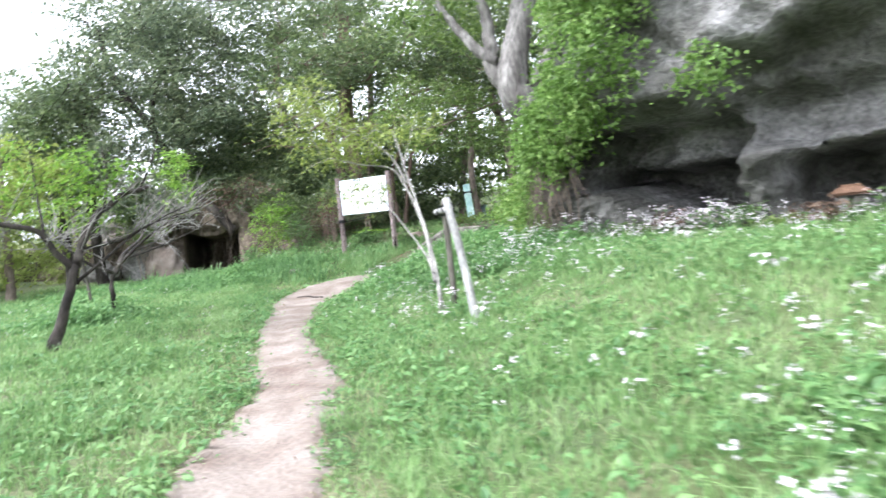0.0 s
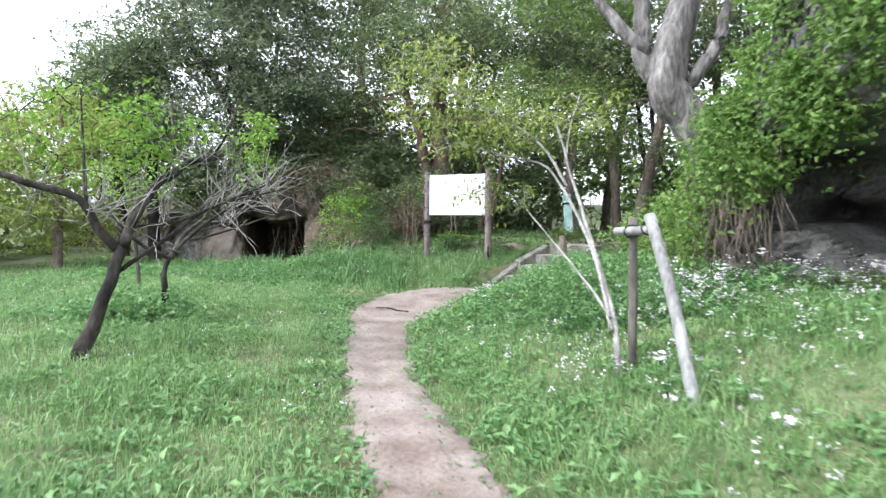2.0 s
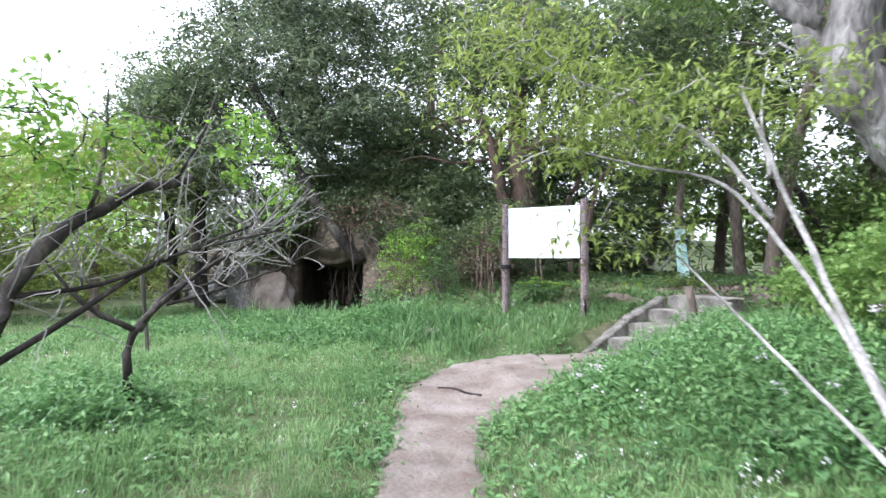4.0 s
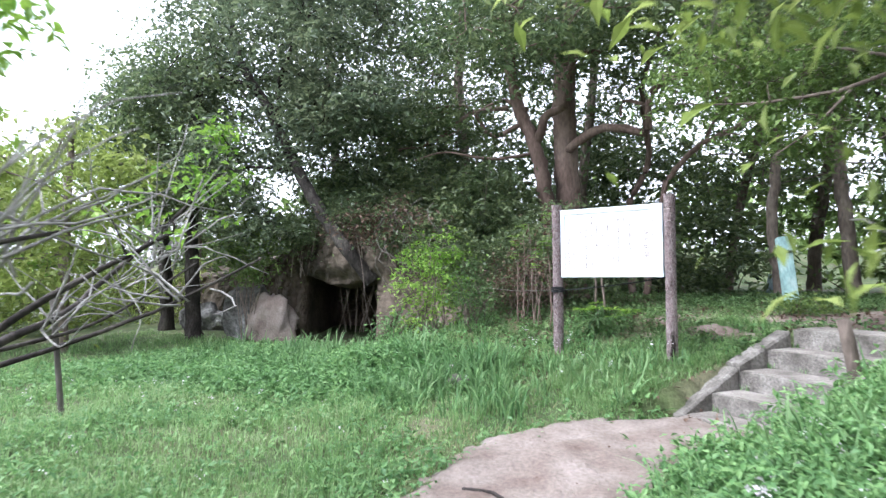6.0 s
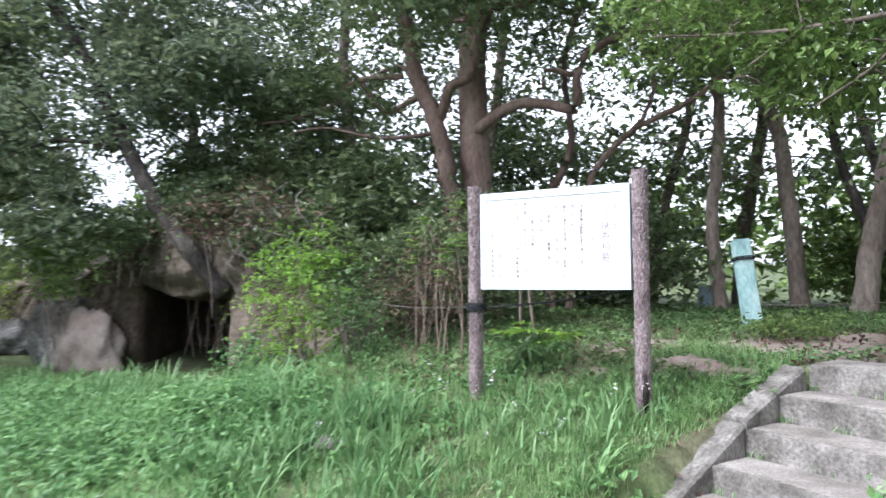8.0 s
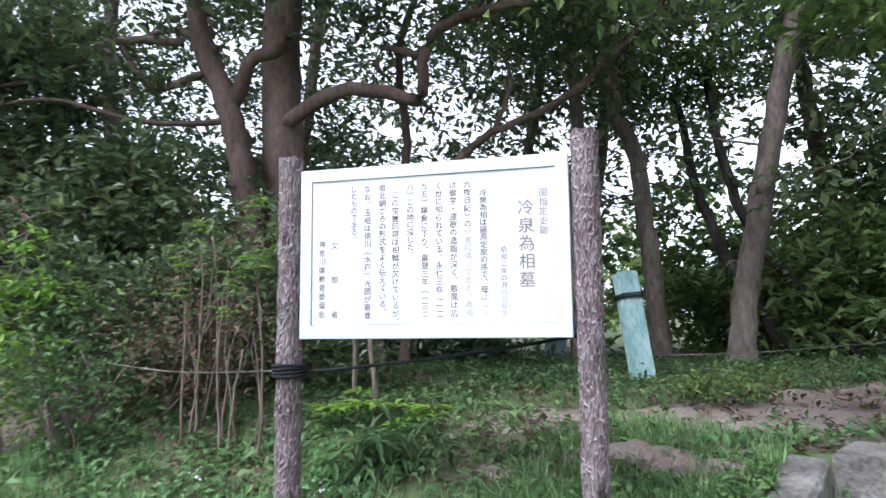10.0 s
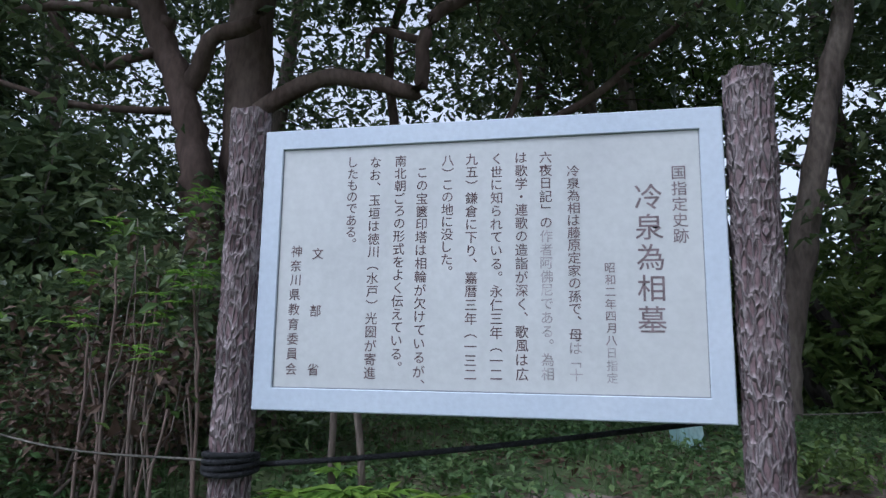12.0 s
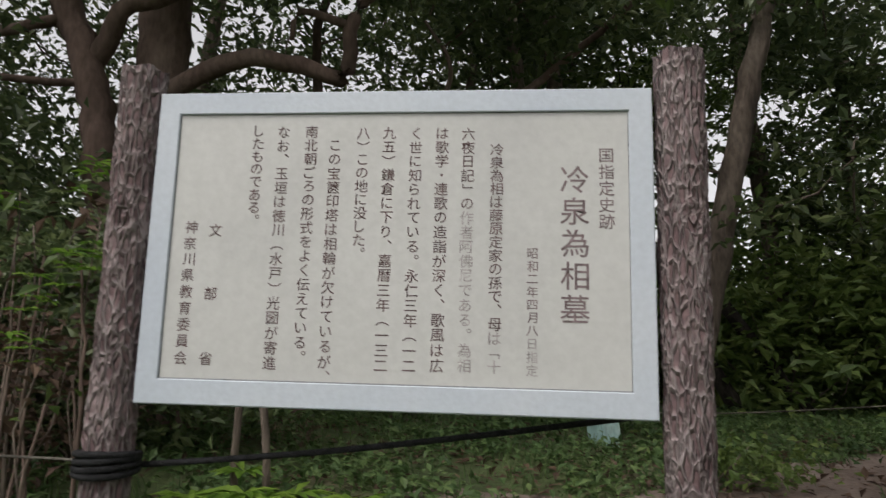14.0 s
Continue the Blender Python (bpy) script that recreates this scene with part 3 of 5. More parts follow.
# ---- wooden posts ----
teal = thing("boundary_post", (0.96, 3.75, 0.6), "leaning square post in flaking teal paint, bound with black cord", "post")
bm = box(-0.09, 0.09, -0.09, 0.09, -0.1, 1.05, 0.012)
turn = Matrix.Translation((1.02, 3.6, 0.58)) @ Euler((radians(-6), radians(-7.5), 0)).to_matrix().to_4x4() @ Matrix.Rotation(radians(30), 4, "Z")
bm.transform(turn)
part("shaft", bm_mesh("shaft", bm, M_TEAL), teal)
for k in range(3):
    ring = [turn @ Vector((x, y, 0.80 + 0.017 * k + 0.01 * x * (k - 1))) for x, y in ((-.098, -.098), (.098, -.098), (.098, .098), (-.098, .098), (-.098, -.098))]
    part("cord", quick_mesh("cord", *tube(curved(ring, 0.05), 0.007, 6), M_ROPE, True), teal, "black cord")

prop = thing("tree_support", at_ground(5.4, -6.4), "weathered round-wood support frame for a young tree", "support")
part("post", quick_mesh("post", *tube(curved([at_ground(5.39, -6.42, -0.1), (5.385, -6.41, 0.4), (5.37, -6.40, 1.02)]), 0.036, 14, 0.02), M_DARKWOOD, True), prop, "dark damp post")
part("brace", quick_mesh("brace", *tube(curved([at_ground(6.06, -7.27, -0.1), (5.83, -7.02, 0.45), (5.60, -6.79, 1.03)]), 0.042, 14, 0.02), M_OLDWOOD, True), prop, "silver-grey leaning brace")
part("crossbar", quick_mesh("crossbar", *tube(curved([(5.21, -6.30, 0.905), (5.42, -6.54, 0.915), (5.64, -6.80, 0.925)]), 0.034, 14, 0.02), M_OLDWOOD, True), prop, "silver-grey crossbar")
for c in ((5.385, -6.47, 0.91), (5.60, -6.765, 0.94)):
    th = np.linspace(0, 2 * np.pi, 20)
    ring = np.stack([c[0] + 0.05 * np.cos(th), c[1] + 0.05 * np.cos(th), c[2] + 0.05 * np.sin(th)], -1)
    part("binding", quick_mesh("binding", *tube(ring, 0.006, 6), M_ROPE, True), prop, "dark cord binding")

stake = thing("stake", at_ground(-3.75, -4.52), "thin dark wooden stake in the grass", "stake")
part("shaft", quick_mesh("shaft", *tube(curved([at_ground(-3.72, -4.5, -0.1), (-3.78, -4.58, 0.95)]), 0.03, 10, 0.03), M_DARKWOOD, True), stake)
stump = thing("stub_post", (2.5, -0.38, 0.0), "short leaning stub of a rough wooden post beside the steps", "post")
part("shaft", quick_mesh("shaft", *tube(curved([(2.53, -0.38, -0.3), (2.48, -0.39, 0.3), (2.41, -0.4, 0.72)]), 0.055, 12, 0.05), M_BARK, True), stump)
sheet_ob = thing("leaning_sheet", (-0.1, 6.8, 0.6), "small blue-grey sheet leaning among the trunks", "panel")
bm = box(-0.17, 0.17, -0.012, 0.012, 0, 0.42, 0.003)
bm.transform(Matrix.Translation((-0.1, 6.8, float(height(-0.1, 6.8)) - 0.02)) @ Euler((radians(-12), 0, radians(-25))).to_matrix().to_4x4())
part("panel", bm_mesh("panel", bm, M_BLUESHEET), sheet_ob)

stick = thing("fallen_stick", at_ground(0.79, -3.3), "dark crooked stick lying across the path", "stick")
part("stem", quick_mesh("stem", *tube(curved([at_ground(0.52, -3.33, 0.03), at_ground(0.75, -3.28, 0.035), at_ground(0.92, -3.34, 0.03), at_ground(1.12, -3.32, 0.03)]), 0.013, 8, 0.06), M_DARKBARK, True), stick)


def boulder(name, c, r, mat, label, seed):
    bm = bmesh.new()
    bmesh.ops.create_icosphere(bm, subdivisions=4, radius=1)
    for v in bm.verts:
        k = 1 + 0.22 * float(lumps(1.3 * v.co.x, 1.3 * v.co.y, 1.3 * v.co.z, seed)) + 0.08 * float(lumps(5 * v.co.x, 5 * v.co.y, 5 * v.co.z, seed))
        v.co = (c[0] + v.co.x * r[0] * k, c[1] + v.co.y * r[1] * k, c[2] + v.co.z * r[2] * k)
    ob = thing(name, c, label, "rock")
    part("stone", bm_mesh("stone", bm, mat, True), ob)


boulder("stone", at_ground(-1.42, -1.05, 0.05), (0.14, 0.10, 0.08), M_CONC, "small grey stone half sunk in the tall grass", 1.0)
boulder("boulder", (-9.6, 1.5, 0.05), (0.85, 0.42, 0.85), M_ROCK, "pale grey boulder leaning on the bank", 3.0)
boulder("boulder", (-8.25, 1.1, 0.05), (0.74, 0.34, 0.68), M_PATH, "smooth pale tan boulder beside the cave", 7.0)
boulder("boulder", (-12.4, 1.9, -0.05), (0.8, 0.4, 0.45), M_ROCK, "low pale boulder at the foot of the bank", 5.0)

boulder("earth_edge", (0.95, 0.80, 0.36), (0.5, 0.14, 0.14), M_REDSOIL, "crumbling red-brown earth edge beside the steps", 2.0)
boulder("earth_edge", (0.25, 0.68, 0.29), (0.42, 0.12, 0.11), M_REDSOIL, "crumbling red-brown earth edge behind the board", 4.0)

# small stone shrine in the niche under the overhang
shrine = thing("stone_shrine", at_ground(9.4, -4.25), "little grey stone shrine with a rust-brown roof in the rock niche", "shrine")
sz = float(height(9.4, -4.25))
part("base", bm_mesh("base", box(9.22, 9.58, -4.4, -4.1, sz - 0.05, sz + 0.10, 0.015), M_CONC), shrine)
part("pillar", bm_mesh("pillar", box(9.25, 9.37, -4.35, -4.15, sz + 0.10, sz + 0.30, 0.015), M_OLDWOOD), shrine)
part("pillar", bm_mesh("pillar", box(9.42, 9.56, -4.35, -4.15, sz + 0.10, sz + 0.28, 0.015), M_CONC), shrine)
bm = box(9.2, 9.6, -4.43, -4.07, sz + 0.29, sz + 0.41, 0.03)
for v in bm.verts:
    if v.co.z > sz + 0.36:
        v.co.x, v.co.y = 9.4 + (v.co.x - 9.4) * 0.6, -4.25 + (v.co.y + 4.25) * 0.5
part("roof", bm_mesh("roof", bm, material("rust_brown_stone", [(0.10, 0.055, 0.035), (0.17, 0.10, 0.065)], 6, 0.9, 0.6, 40)), shrine)

# ---- rock faces ----
def cliff(name, line, tops, push, mat, label, back, z_under=0.35, ns=300, nz=170):
    """A rock face along a line seen from above, with what push(s, z) sets it back, and a top that runs back."""
    p = np.asarray(line, float)
    run = np.concatenate([[0], np.cumsum(np.hypot(*np.diff(p, axis=0).T))])
    s = np.linspace(0, run[-1], ns)
    x, y = np.interp(s, run, p[:, 0]), np.interp(s, run, p[:, 1])
    top = np.interp(s, run, tops)
    nx, ny = back
    h = np.linspace(0, 1, nz)
    S, Hh = np.meshgrid(s, h, indexing="ij")
    X, Y, T = x[:, None] + 0 * Hh, y[:, None] + 0 * Hh, top[:, None] + 0 * Hh
    z0 = height(X, Y) - z_under
    face = np.clip(Hh / 0.82, 0, 1)
    Z = z0 + (T - z0) * face
    d = push(X, Z) + 0.13 * lumps(1.1 * S, 1.3 * Z, 0, 4) + 0.07 * lumps(3.1 * S, 3.3 * Z, 0, 6) + 0.035 * lumps(9 * S, 8 * Z, 0, 2) + 0.015 * lumps(19 * S, 21 * Z, 0, 3)
    over = np.clip((Hh - 0.82) / 0.18, 0, 1)
    d = d * (1 - 0.6 * over) + over * 6
    Z = Z + over * 0.8 - 0.15 * smooth_step(0.85, 1.0, face) * (1 - over) + 0.1 * lumps(S, over * 5)*over
    V = np.stack([X + nx * d, Y + ny * d, Z], -1).reshape(-1, 3)
    i, j = np.meshgrid(np.arange(ns - 1), np.arange(nz - 1), indexing="ij")
    f = np.stack([i * nz + j, i * nz + j + 1, (i + 1) * nz + j + 1, (i + 1) * nz + j], -1).reshape(-1, 4)
    ob = new(name, quick_mesh(name, V, f[:, ::-1], mat, True))
    return tagged(ob, label, "rock face", kind="structure")


def right_push(x, z):
    x, z = x + 0.14 * lumps(0.8 * x, 1.4 * z, 0, 2) + 0.05 * lumps(3 * x, 4 * z), z + 0.05 * lumps(1.4 * x, 0.7 * z, 0, 5) + 0.03 * lumps(4.5 * x, 3 * z)
    span = smooth_step(5.75, 6.15, x) * (1 - smooth_step(8.0, 8.25, x))
    wall_top = 0.95 - 0.5 * smooth_step(6.2, 8.0, x)
    slot = smooth_step(wall_top - 0.03, wall_top + 0.08, z) * (1 - smooth_step(1.12, 1.24, z)) * span
    recess = smooth_step(1.12, 1.22, z) * (1 - smooth_step(1.72, 1.84, z)) * span
    d = slot * 2.6 + recess * (1.35 + 0.3 * np.sin(2.3 * x)) - 0.14 * np.abs(lumps(0.9 * x, 1.1 * z, 0, 7))
    d = d + 0.25 * (1 - smooth_step(0.2, wall_top, z)) * smooth_step(5.7, 6.4, x)
    big = smooth_step(0.35, 0.6, z) * (1 - smooth_step(1.05, 1.3, z)) * smooth_step(8.45, 8.75, x) * (1 - smooth_step(11.5, 12.5, x))
    slab = smooth_step(1.15, 1.4, z) * (1 - smooth_step(2.0 + 0.28 * np.clip(x - 8.2, 0, 3), 2.35 + 0.28 * np.clip(x - 8.2, 0, 3), z)) * smooth_step(7.7, 8.6, x)
    d = d + big * 2.4 + slab * 0.9
    d = d - 0.6 * smooth_step(1.75, 2.05, z) * smooth_step(5.9, 6.8, x) + 0.10 * np.clip(z - 2.6, 0, 9)
    return d


cliff("rock_face_east", [(4.4, 1.6), (4.8, -0.4), (5.3, -2.2), (5.75, -3.75), (6.5, -3.95), (7.5, -4.2), (8.4, -4.45), (10.5, -4.9), (14, -6.2), (20, -9)],
      [1.1, 1.2, 1.5, 2.0, 4.4, 6.6, 7.2, 7.0, 7, 6], right_push, M_ROCK, "pale grey weathered tuff outcrop with a deep undercut, ivy on its end", (0.25, 0.97))


def left_push(x, z):
    mouth = smooth_step(-8.0, -7.85, x) * (1 - smooth_step(-5.62, -5.35, x)) * (1 - smooth_step(0.78, 1.05, z + 0.12 * np.cos(1.9 * (x + 6.6))))
    return mouth * 3.6 - 0.35 * smooth_step(1.0, 1.3, z) * smooth_step(-8.2, -7.4, x) * (1 - smooth_step(-5.5, -4.8, x)) + 0.25 * np.clip(z - 1.4, 0, 3) + 0.3 * np.clip(z, 0, 1)


cliff("rock_face_west", [(-24, 4.5), (-16, 3.2), (-11, 2.3), (-8.6, 1.75), (-6.6, 1.45), (-4.6, 1.25), (-3.2, 1.35), (-2.2, 1.7)],
      [1.0, 1.2, 1.3, 1.9, 2.5, 2.3, 1.4, 0.75], left_push, M_BANK, "brown tuff bank with a dark low cave", (-0.62, 0.78))

# ---- trees ----
def tree(name, trunk, r0, r1, limbs, crowns, size, leaf, bark, label, width=0.5, near=False, droop=0.25, twig_share=0.5, category="tree", rough=0.04, group="", up=0.68, twig_r=0.012, dense=1.0):
    """trunk: points; limbs: (points, radius, radius); crowns: (centre, radii, clumps, leaves a clump, spread)."""
    ob = thing(name, tuple(trunk[0]), label, category, group)
    line = curved(trunk, 0.15, min(0.01, 0.12 * r0))
    rad = np.linspace(1, 0, len(line)) ** 0.8 * (r0 - r1) + r1
    rad[: min(3, len(rad))] *= [1.35, 1.18, 1.07][: min(3, len(rad))]
    part("trunk", quick_mesh("trunk", *tube(line, rad, 16, rough), bark, True), ob)
    skeleton = [line[len(line) // 3:]]
    for pts, a, b in limbs:
        q = curved(pts, 0.12, min(0.012, 0.12 * a))
        part("limb", quick_mesh("limb", *tube(q, np.linspace(a, b, len(q)), 12, rough), bark, True), ob)
        skeleton.append(q)
    skeleton = np.concatenate(skeleton)
    pl, tw = [], []
    for c, r, k, per, spread in crowns:
        k = int(k * dense)
        pts, cs = clumped(c, r, k, int(per * (1.15 if near else 1.5)), spread * 0.85)
        pl.append(pts)
        cs = cs[rng.uniform(size=len(cs)) < twig_share]
        order = np.argsort([np.min(np.sum((skeleton - q) ** 2, 1)) for q in cs]) if len(cs) else []
        for o in order:
            a = skeleton[np.argmin(np.sum((skeleton - cs[o]) ** 2, 1))]
            ln = np.linalg.norm(cs[o] - a)
            if ln < 0.1 or ln > 4:
                continue
            m = (a + cs[o]) / 2 + rng.normal(size=3) * ln * 0.12
            q = curved([a, m, cs[o]], 0.3, 0.01)
            tw.append(tube(q, np.linspace(twig_r * (1 + 0.5 * ln), twig_r * 0.4, len(q)), 5))
            skeleton = np.concatenate([skeleton, q[1:]])
    if tw:
        part("branchwork", quick_mesh("branchwork", *merge(tw), bark, True), ob)["kind"] = "stuff"
    if pl:
        p = np.concatenate(pl)
        make = leaves if near else plain_leaves
        part("crown", quick_mesh("crown", *make(p, size if near else 0.86 * size, width, droop, up), leaf), ob)["kind"] = "stuff"
    return ob


# the young plum trees in the meadow
tree("plum_tree", [at_ground(1.18, -8.45, -0.05), (1.24, -8.23, 0.28), (1.27, -8.07, 0.72)], 0.062, 0.048,
     [([(1.27, -8.07, 0.70), (1.24, -7.9, 1.04), (1.12, -7.61, 1.29), (1.02, -7.19, 1.53), (1.08, -6.78, 1.66)], 0.055, 0.03),
      ([(1.27, -8.07, 0.66), (1.14, -8.22, 0.88), (1.1, -8.35, 1.13), (0.95, -8.75, 1.28), (0.5, -9.4, 1.5)], 0.045, 0.015),
      ([(1.25, -8.1, 0.5), (1.3, -7.7, 0.75), (1.3, -7.2, 1.05), (1.45, -6.5, 1.35)], 0.022, 0.008),
      ([(1.27, -7.95, 0.9), (1.28, -7.5, 0.95), (1.4, -7.0, 1.15), (1.6, -6.4, 1.3)], 0.016, 0.006),
      ([(1.1, -7.5, 1.36), (1.1, -7.4, 1.7), (0.95, -7.3, 2.2)], 0.016, 0.006),
      ([(1.05, -6.9, 1.62), (1.2, -6.8, 1.9), (1.25, -6.7, 2.25)], 0.014, 0.005),
      ([(1.1, -8.3, 1.1), (0.9, -8.2, 1.6), (0.7, -8.1, 2.2)], 0.018, 0.006)],
     [((0.75, -8.25, 1.80), (0.45, 0.6, 0.42), 32, 15, 0.09), ((0.95, -7.8, 1.75), (0.3, 0.4, 0.25), 15, 14, 0.09), ((1.40, -6.65, 1.95), (0.22, 0.28, 0.28), 18, 16, 0.08), ((0.4, -9.2, 1.75), (0.4, 0.5, 0.35), 17, 14, 0.10), ((1.31, -7.76, 1.76), (0.35, 0.35, 0.28), 17, 12, 0.09), ((1.2, -7.21, 1.88), (0.3, 0.35, 0.2), 12, 12, 0.08), ((1.21, -7.84, 1.99), (0.3, 0.35, 0.25), 15, 13, 0.09)],
     0.062, M_NEWLEAF, M_DARKBARK, "low gnarled plum tree with dark bark and fresh green leaves", near=True, twig_share=0.9, twig_r=0.006)
tree("plum_tree", [at_ground(-0.12, -6.58, -0.05), (-0.16, -6.61, 0.30), (-0.16, -6.49, 0.56)], 0.04, 0.032,
     [([(-0.16, -6.5, 0.55), (-0.04, -6.14, 0.89), (0.15, -5.8, 1.15), (0.38, -5.44, 1.39)], 0.028, 0.008),
      ([(-0.16, -6.55, 0.5), (-0.33, -6.87, 0.72), (-0.54, -7.17, 1.18)], 0.028, 0.01),
      ([(-0.16, -6.5, 0.5), (-0.5, -6.1, 0.75), (-0.85, -5.5, 0.95), (-1.03, -5.2, 1.15), (-0.95, -4.78, 1.54), (-0.8, -4.5, 1.9)], 0.03, 0.010),
      ([(-0.1, -6.3, 0.7), (0.1, -6.0, 0.8), (0.5, -5.6, 1.0), (0.8, -5.2, 1.25)], 0.016, 0.005),
      ([(-0.5, -6.1, 0.75), (-0.6, -5.4, 0.9), (-0.55, -4.8, 1.25)], 0.015, 0.005)],
     [((-0.80, -4.55, 2.0), (0.25, 0.3, 0.45), 22, 16, 0.09), ((-0.65, -6.8, 1.5), (0.45, 0.6, 0.4), 26, 18, 0.12), ((0.3, -5.6, 1.5), (0.3, 0.35, 0.2), 6, 10, 0.08)],
     0.062, M_NEWLEAF, M_DARKBARK, "small half-bare plum tree with dark forked limbs", near=True, twig_share=0.9, twig_r=0.006)


def bare_twigs(name, base, starts, n, reach, label):
    """A tangle of fine bare grey twigs."""
    ob = thing(name, base, label, "branch")
    for k in range(n):
        a = np.array(starts[k % len(starts)]) + rng.normal(size=3) * 0.05
        d = rng.normal(size=3) * [0.8, 0.8, 0.5] + [0.05, 0.2, 0.7]
        d /= np.linalg.norm(d)
        q = curved([a, a + d * reach * 0.5 + rng.normal(size=3) * 0.05, a + d * reach * rng.uniform(0.7, 1.2) + rng.normal(size=3) * 0.06], 0.08, 0.006)
        part("twig", quick_mesh("twig", *tube(q, np.linspace(0.006, 0.002, len(q)), 5), M_TWIG, True), ob)


bare_twigs("bare_branches", (1.3, -7.0, 1.0), [(1.45, -6.6, 1.3), (1.5, -6.5, 1.25), (1.3, -7.2, 1.05), (1.35, -7.0, 1.1), (1.2, -7.6, 0.95), (1.0, -7.3, 1.5), (1.25, -8.0, 0.9), (1.1, -8.3, 1.0), (1.05, -7.0, 1.6), (0.8, -8.6, 1.2)], 110, 0.68, "tangle of bare grey plum twigs")
bare_twigs("bare_branches", (-0.3, -5.8, 1.0), [(0.3, -5.5, 1.3), (0.1, -5.9, 0.9), (0.6, -5.5, 1.05), (-0.9, -4.9, 1.3), (-0.8, -5.2, 1.1), (-0.5, -7.1, 1.1), (-0.6, -5.2, 1.0)], 60, 0.6, "tangle of bare grey plum twigs")

# the leaning sapling at the support frame
tree("sapling", [(5.37, -6.70, -0.2), (5.3, -6.60, 0.2), (5.06, -6.28, 0.61), (4.73, -6.0, 1.29), (4.45, -5.8, 1.94)], 0.022, 0.009,
     [([(5.3, -6.66, 0.15), (4.98, -6.21, 0.74), (4.51, -5.79, 1.33), (4.23, -5.61, 1.54), (3.9, -5.75, 1.62), (3.45, -5.85, 1.76)], 0.020, 0.006),
      ([(5.28, -6.64, 0.25), (4.86, -6.1, 0.49), (4.04, -5.5, 1.1)], 0.014, 0.006),
      ([(4.6, -5.85, 1.3), (4.25, -5.65, 1.72), (3.7, -5.58, 2.07), (3.0, -5.6, 2.42)], 0.016, 0.006),
      ([(4.6, -5.9, 1.5), (4.45, -5.4, 1.9), (4.4, -5.0, 2.3)], 0.012, 0.005)],
     [((2.95, -5.6, 2.72), (0.5, 0.45, 0.25), 46, 13, 0.14), ((3.15, -5.72, 2.22), (0.66, 0.52, 0.36), 88, 14, 0.14), ((3.85, -5.72, 1.90), (0.48, 0.45, 0.26), 64, 14, 0.13), ((4.64, -5.67, 2.04), (0.4, 0.4, 0.22), 34, 12, 0.13), ((3.8, -5.58, 1.27), (0.36, 0.36, 0.22), 22, 11, 0.12), ((3.37, -5.76, 1.72), (0.36, 0.36, 0.18), 18, 12, 0.12)],
     0.07, M_YELLOWLEAF, M_TWIG, "thin leaning sapling with sprays of yellow-green leaves", near=True, width=0.34, droop=0.35, twig_share=0.9, twig_r=0.005, up=0.85)

# the great pale tree above the ivy
tree("great_tree", [(5.61, -0.54, 0.65), (5.13, -0.76, 1.78), (4.70, -0.97, 2.51), (4.35, -1.15, 3.07), (4.48, -0.97, 4.11), (4.74, -0.71, 5.32)], 0.39, 0.17,
     [([(4.31, -1.10, 3.03), (3.97, -1.15, 3.51), (3.92, -1.06, 4.29), (3.71, -1.06, 5.32)], 0.16, 0.09),
      ([(4.57, -1.02, 2.99), (4.96, -0.80, 3.59), (5.18, -0.54, 4.63)], 0.12, 0.07),
      ([(4.05, -1.15, 3.59), (3.62, -1.23, 4.03), (3.19, -1.23, 4.63), (2.84, -1.32, 5.24)], 0.12, 0.05)],
     [((4.2, -0.2, 6.2), (2.4, 2.0, 1.2), 150, 30, 0.4), ((2.6, -0.5, 5.0), (1.3, 1.3, 0.7), 60, 28, 0.35)],
     0.15, M_MIDLEAF, M_PALEBARK, "great old tree with pale furrowed bark forking above the ivy", rough=0.06, dense=0.55)
tree("overhanging_branch", [(4.5, 1.1, 3.3), (3.4, 0.3, 3.1), (2.4, -0.25, 2.75)], 0.03, 0.018,
     [([(2.4, -0.25, 2.75), (1.7, -0.3, 2.75), (0.9, -0.2, 2.9)], 0.018, 0.006), ([(2.5, -0.25, 2.75), (2.2, -0.4, 2.4), (1.9, -0.45, 2.2)], 0.015, 0.006), ([(3.0, -0.2, 2.9), (2.2, 0.2, 3.3), (1.4, 0.4, 3.4)], 0.02, 0.006)],
     [((1.35, 0.1, 3.1), (0.85, 0.6, 0.4), 130, 15, 0.14), ((2.05, -0.15, 2.55), (0.6, 0.5, 0.35), 90, 15, 0.14), ((2.6, 0.1, 3.2), (0.9, 0.7, 0.45), 140, 15, 0.15), ((3.2, -0.1, 2.5), (0.6, 0.5, 0.35), 70, 15, 0.14), ((1.2, 1.0, 3.8), (1.0, 0.8, 0.5), 110, 15, 0.16)],
     0.08, M_MIDLEAF, M_BARK, "low branch with broad light-green leaves hanging over the steps", near=True, width=0.5, category="branch", up=0.8, twig_share=0.8, twig_r=0.006)

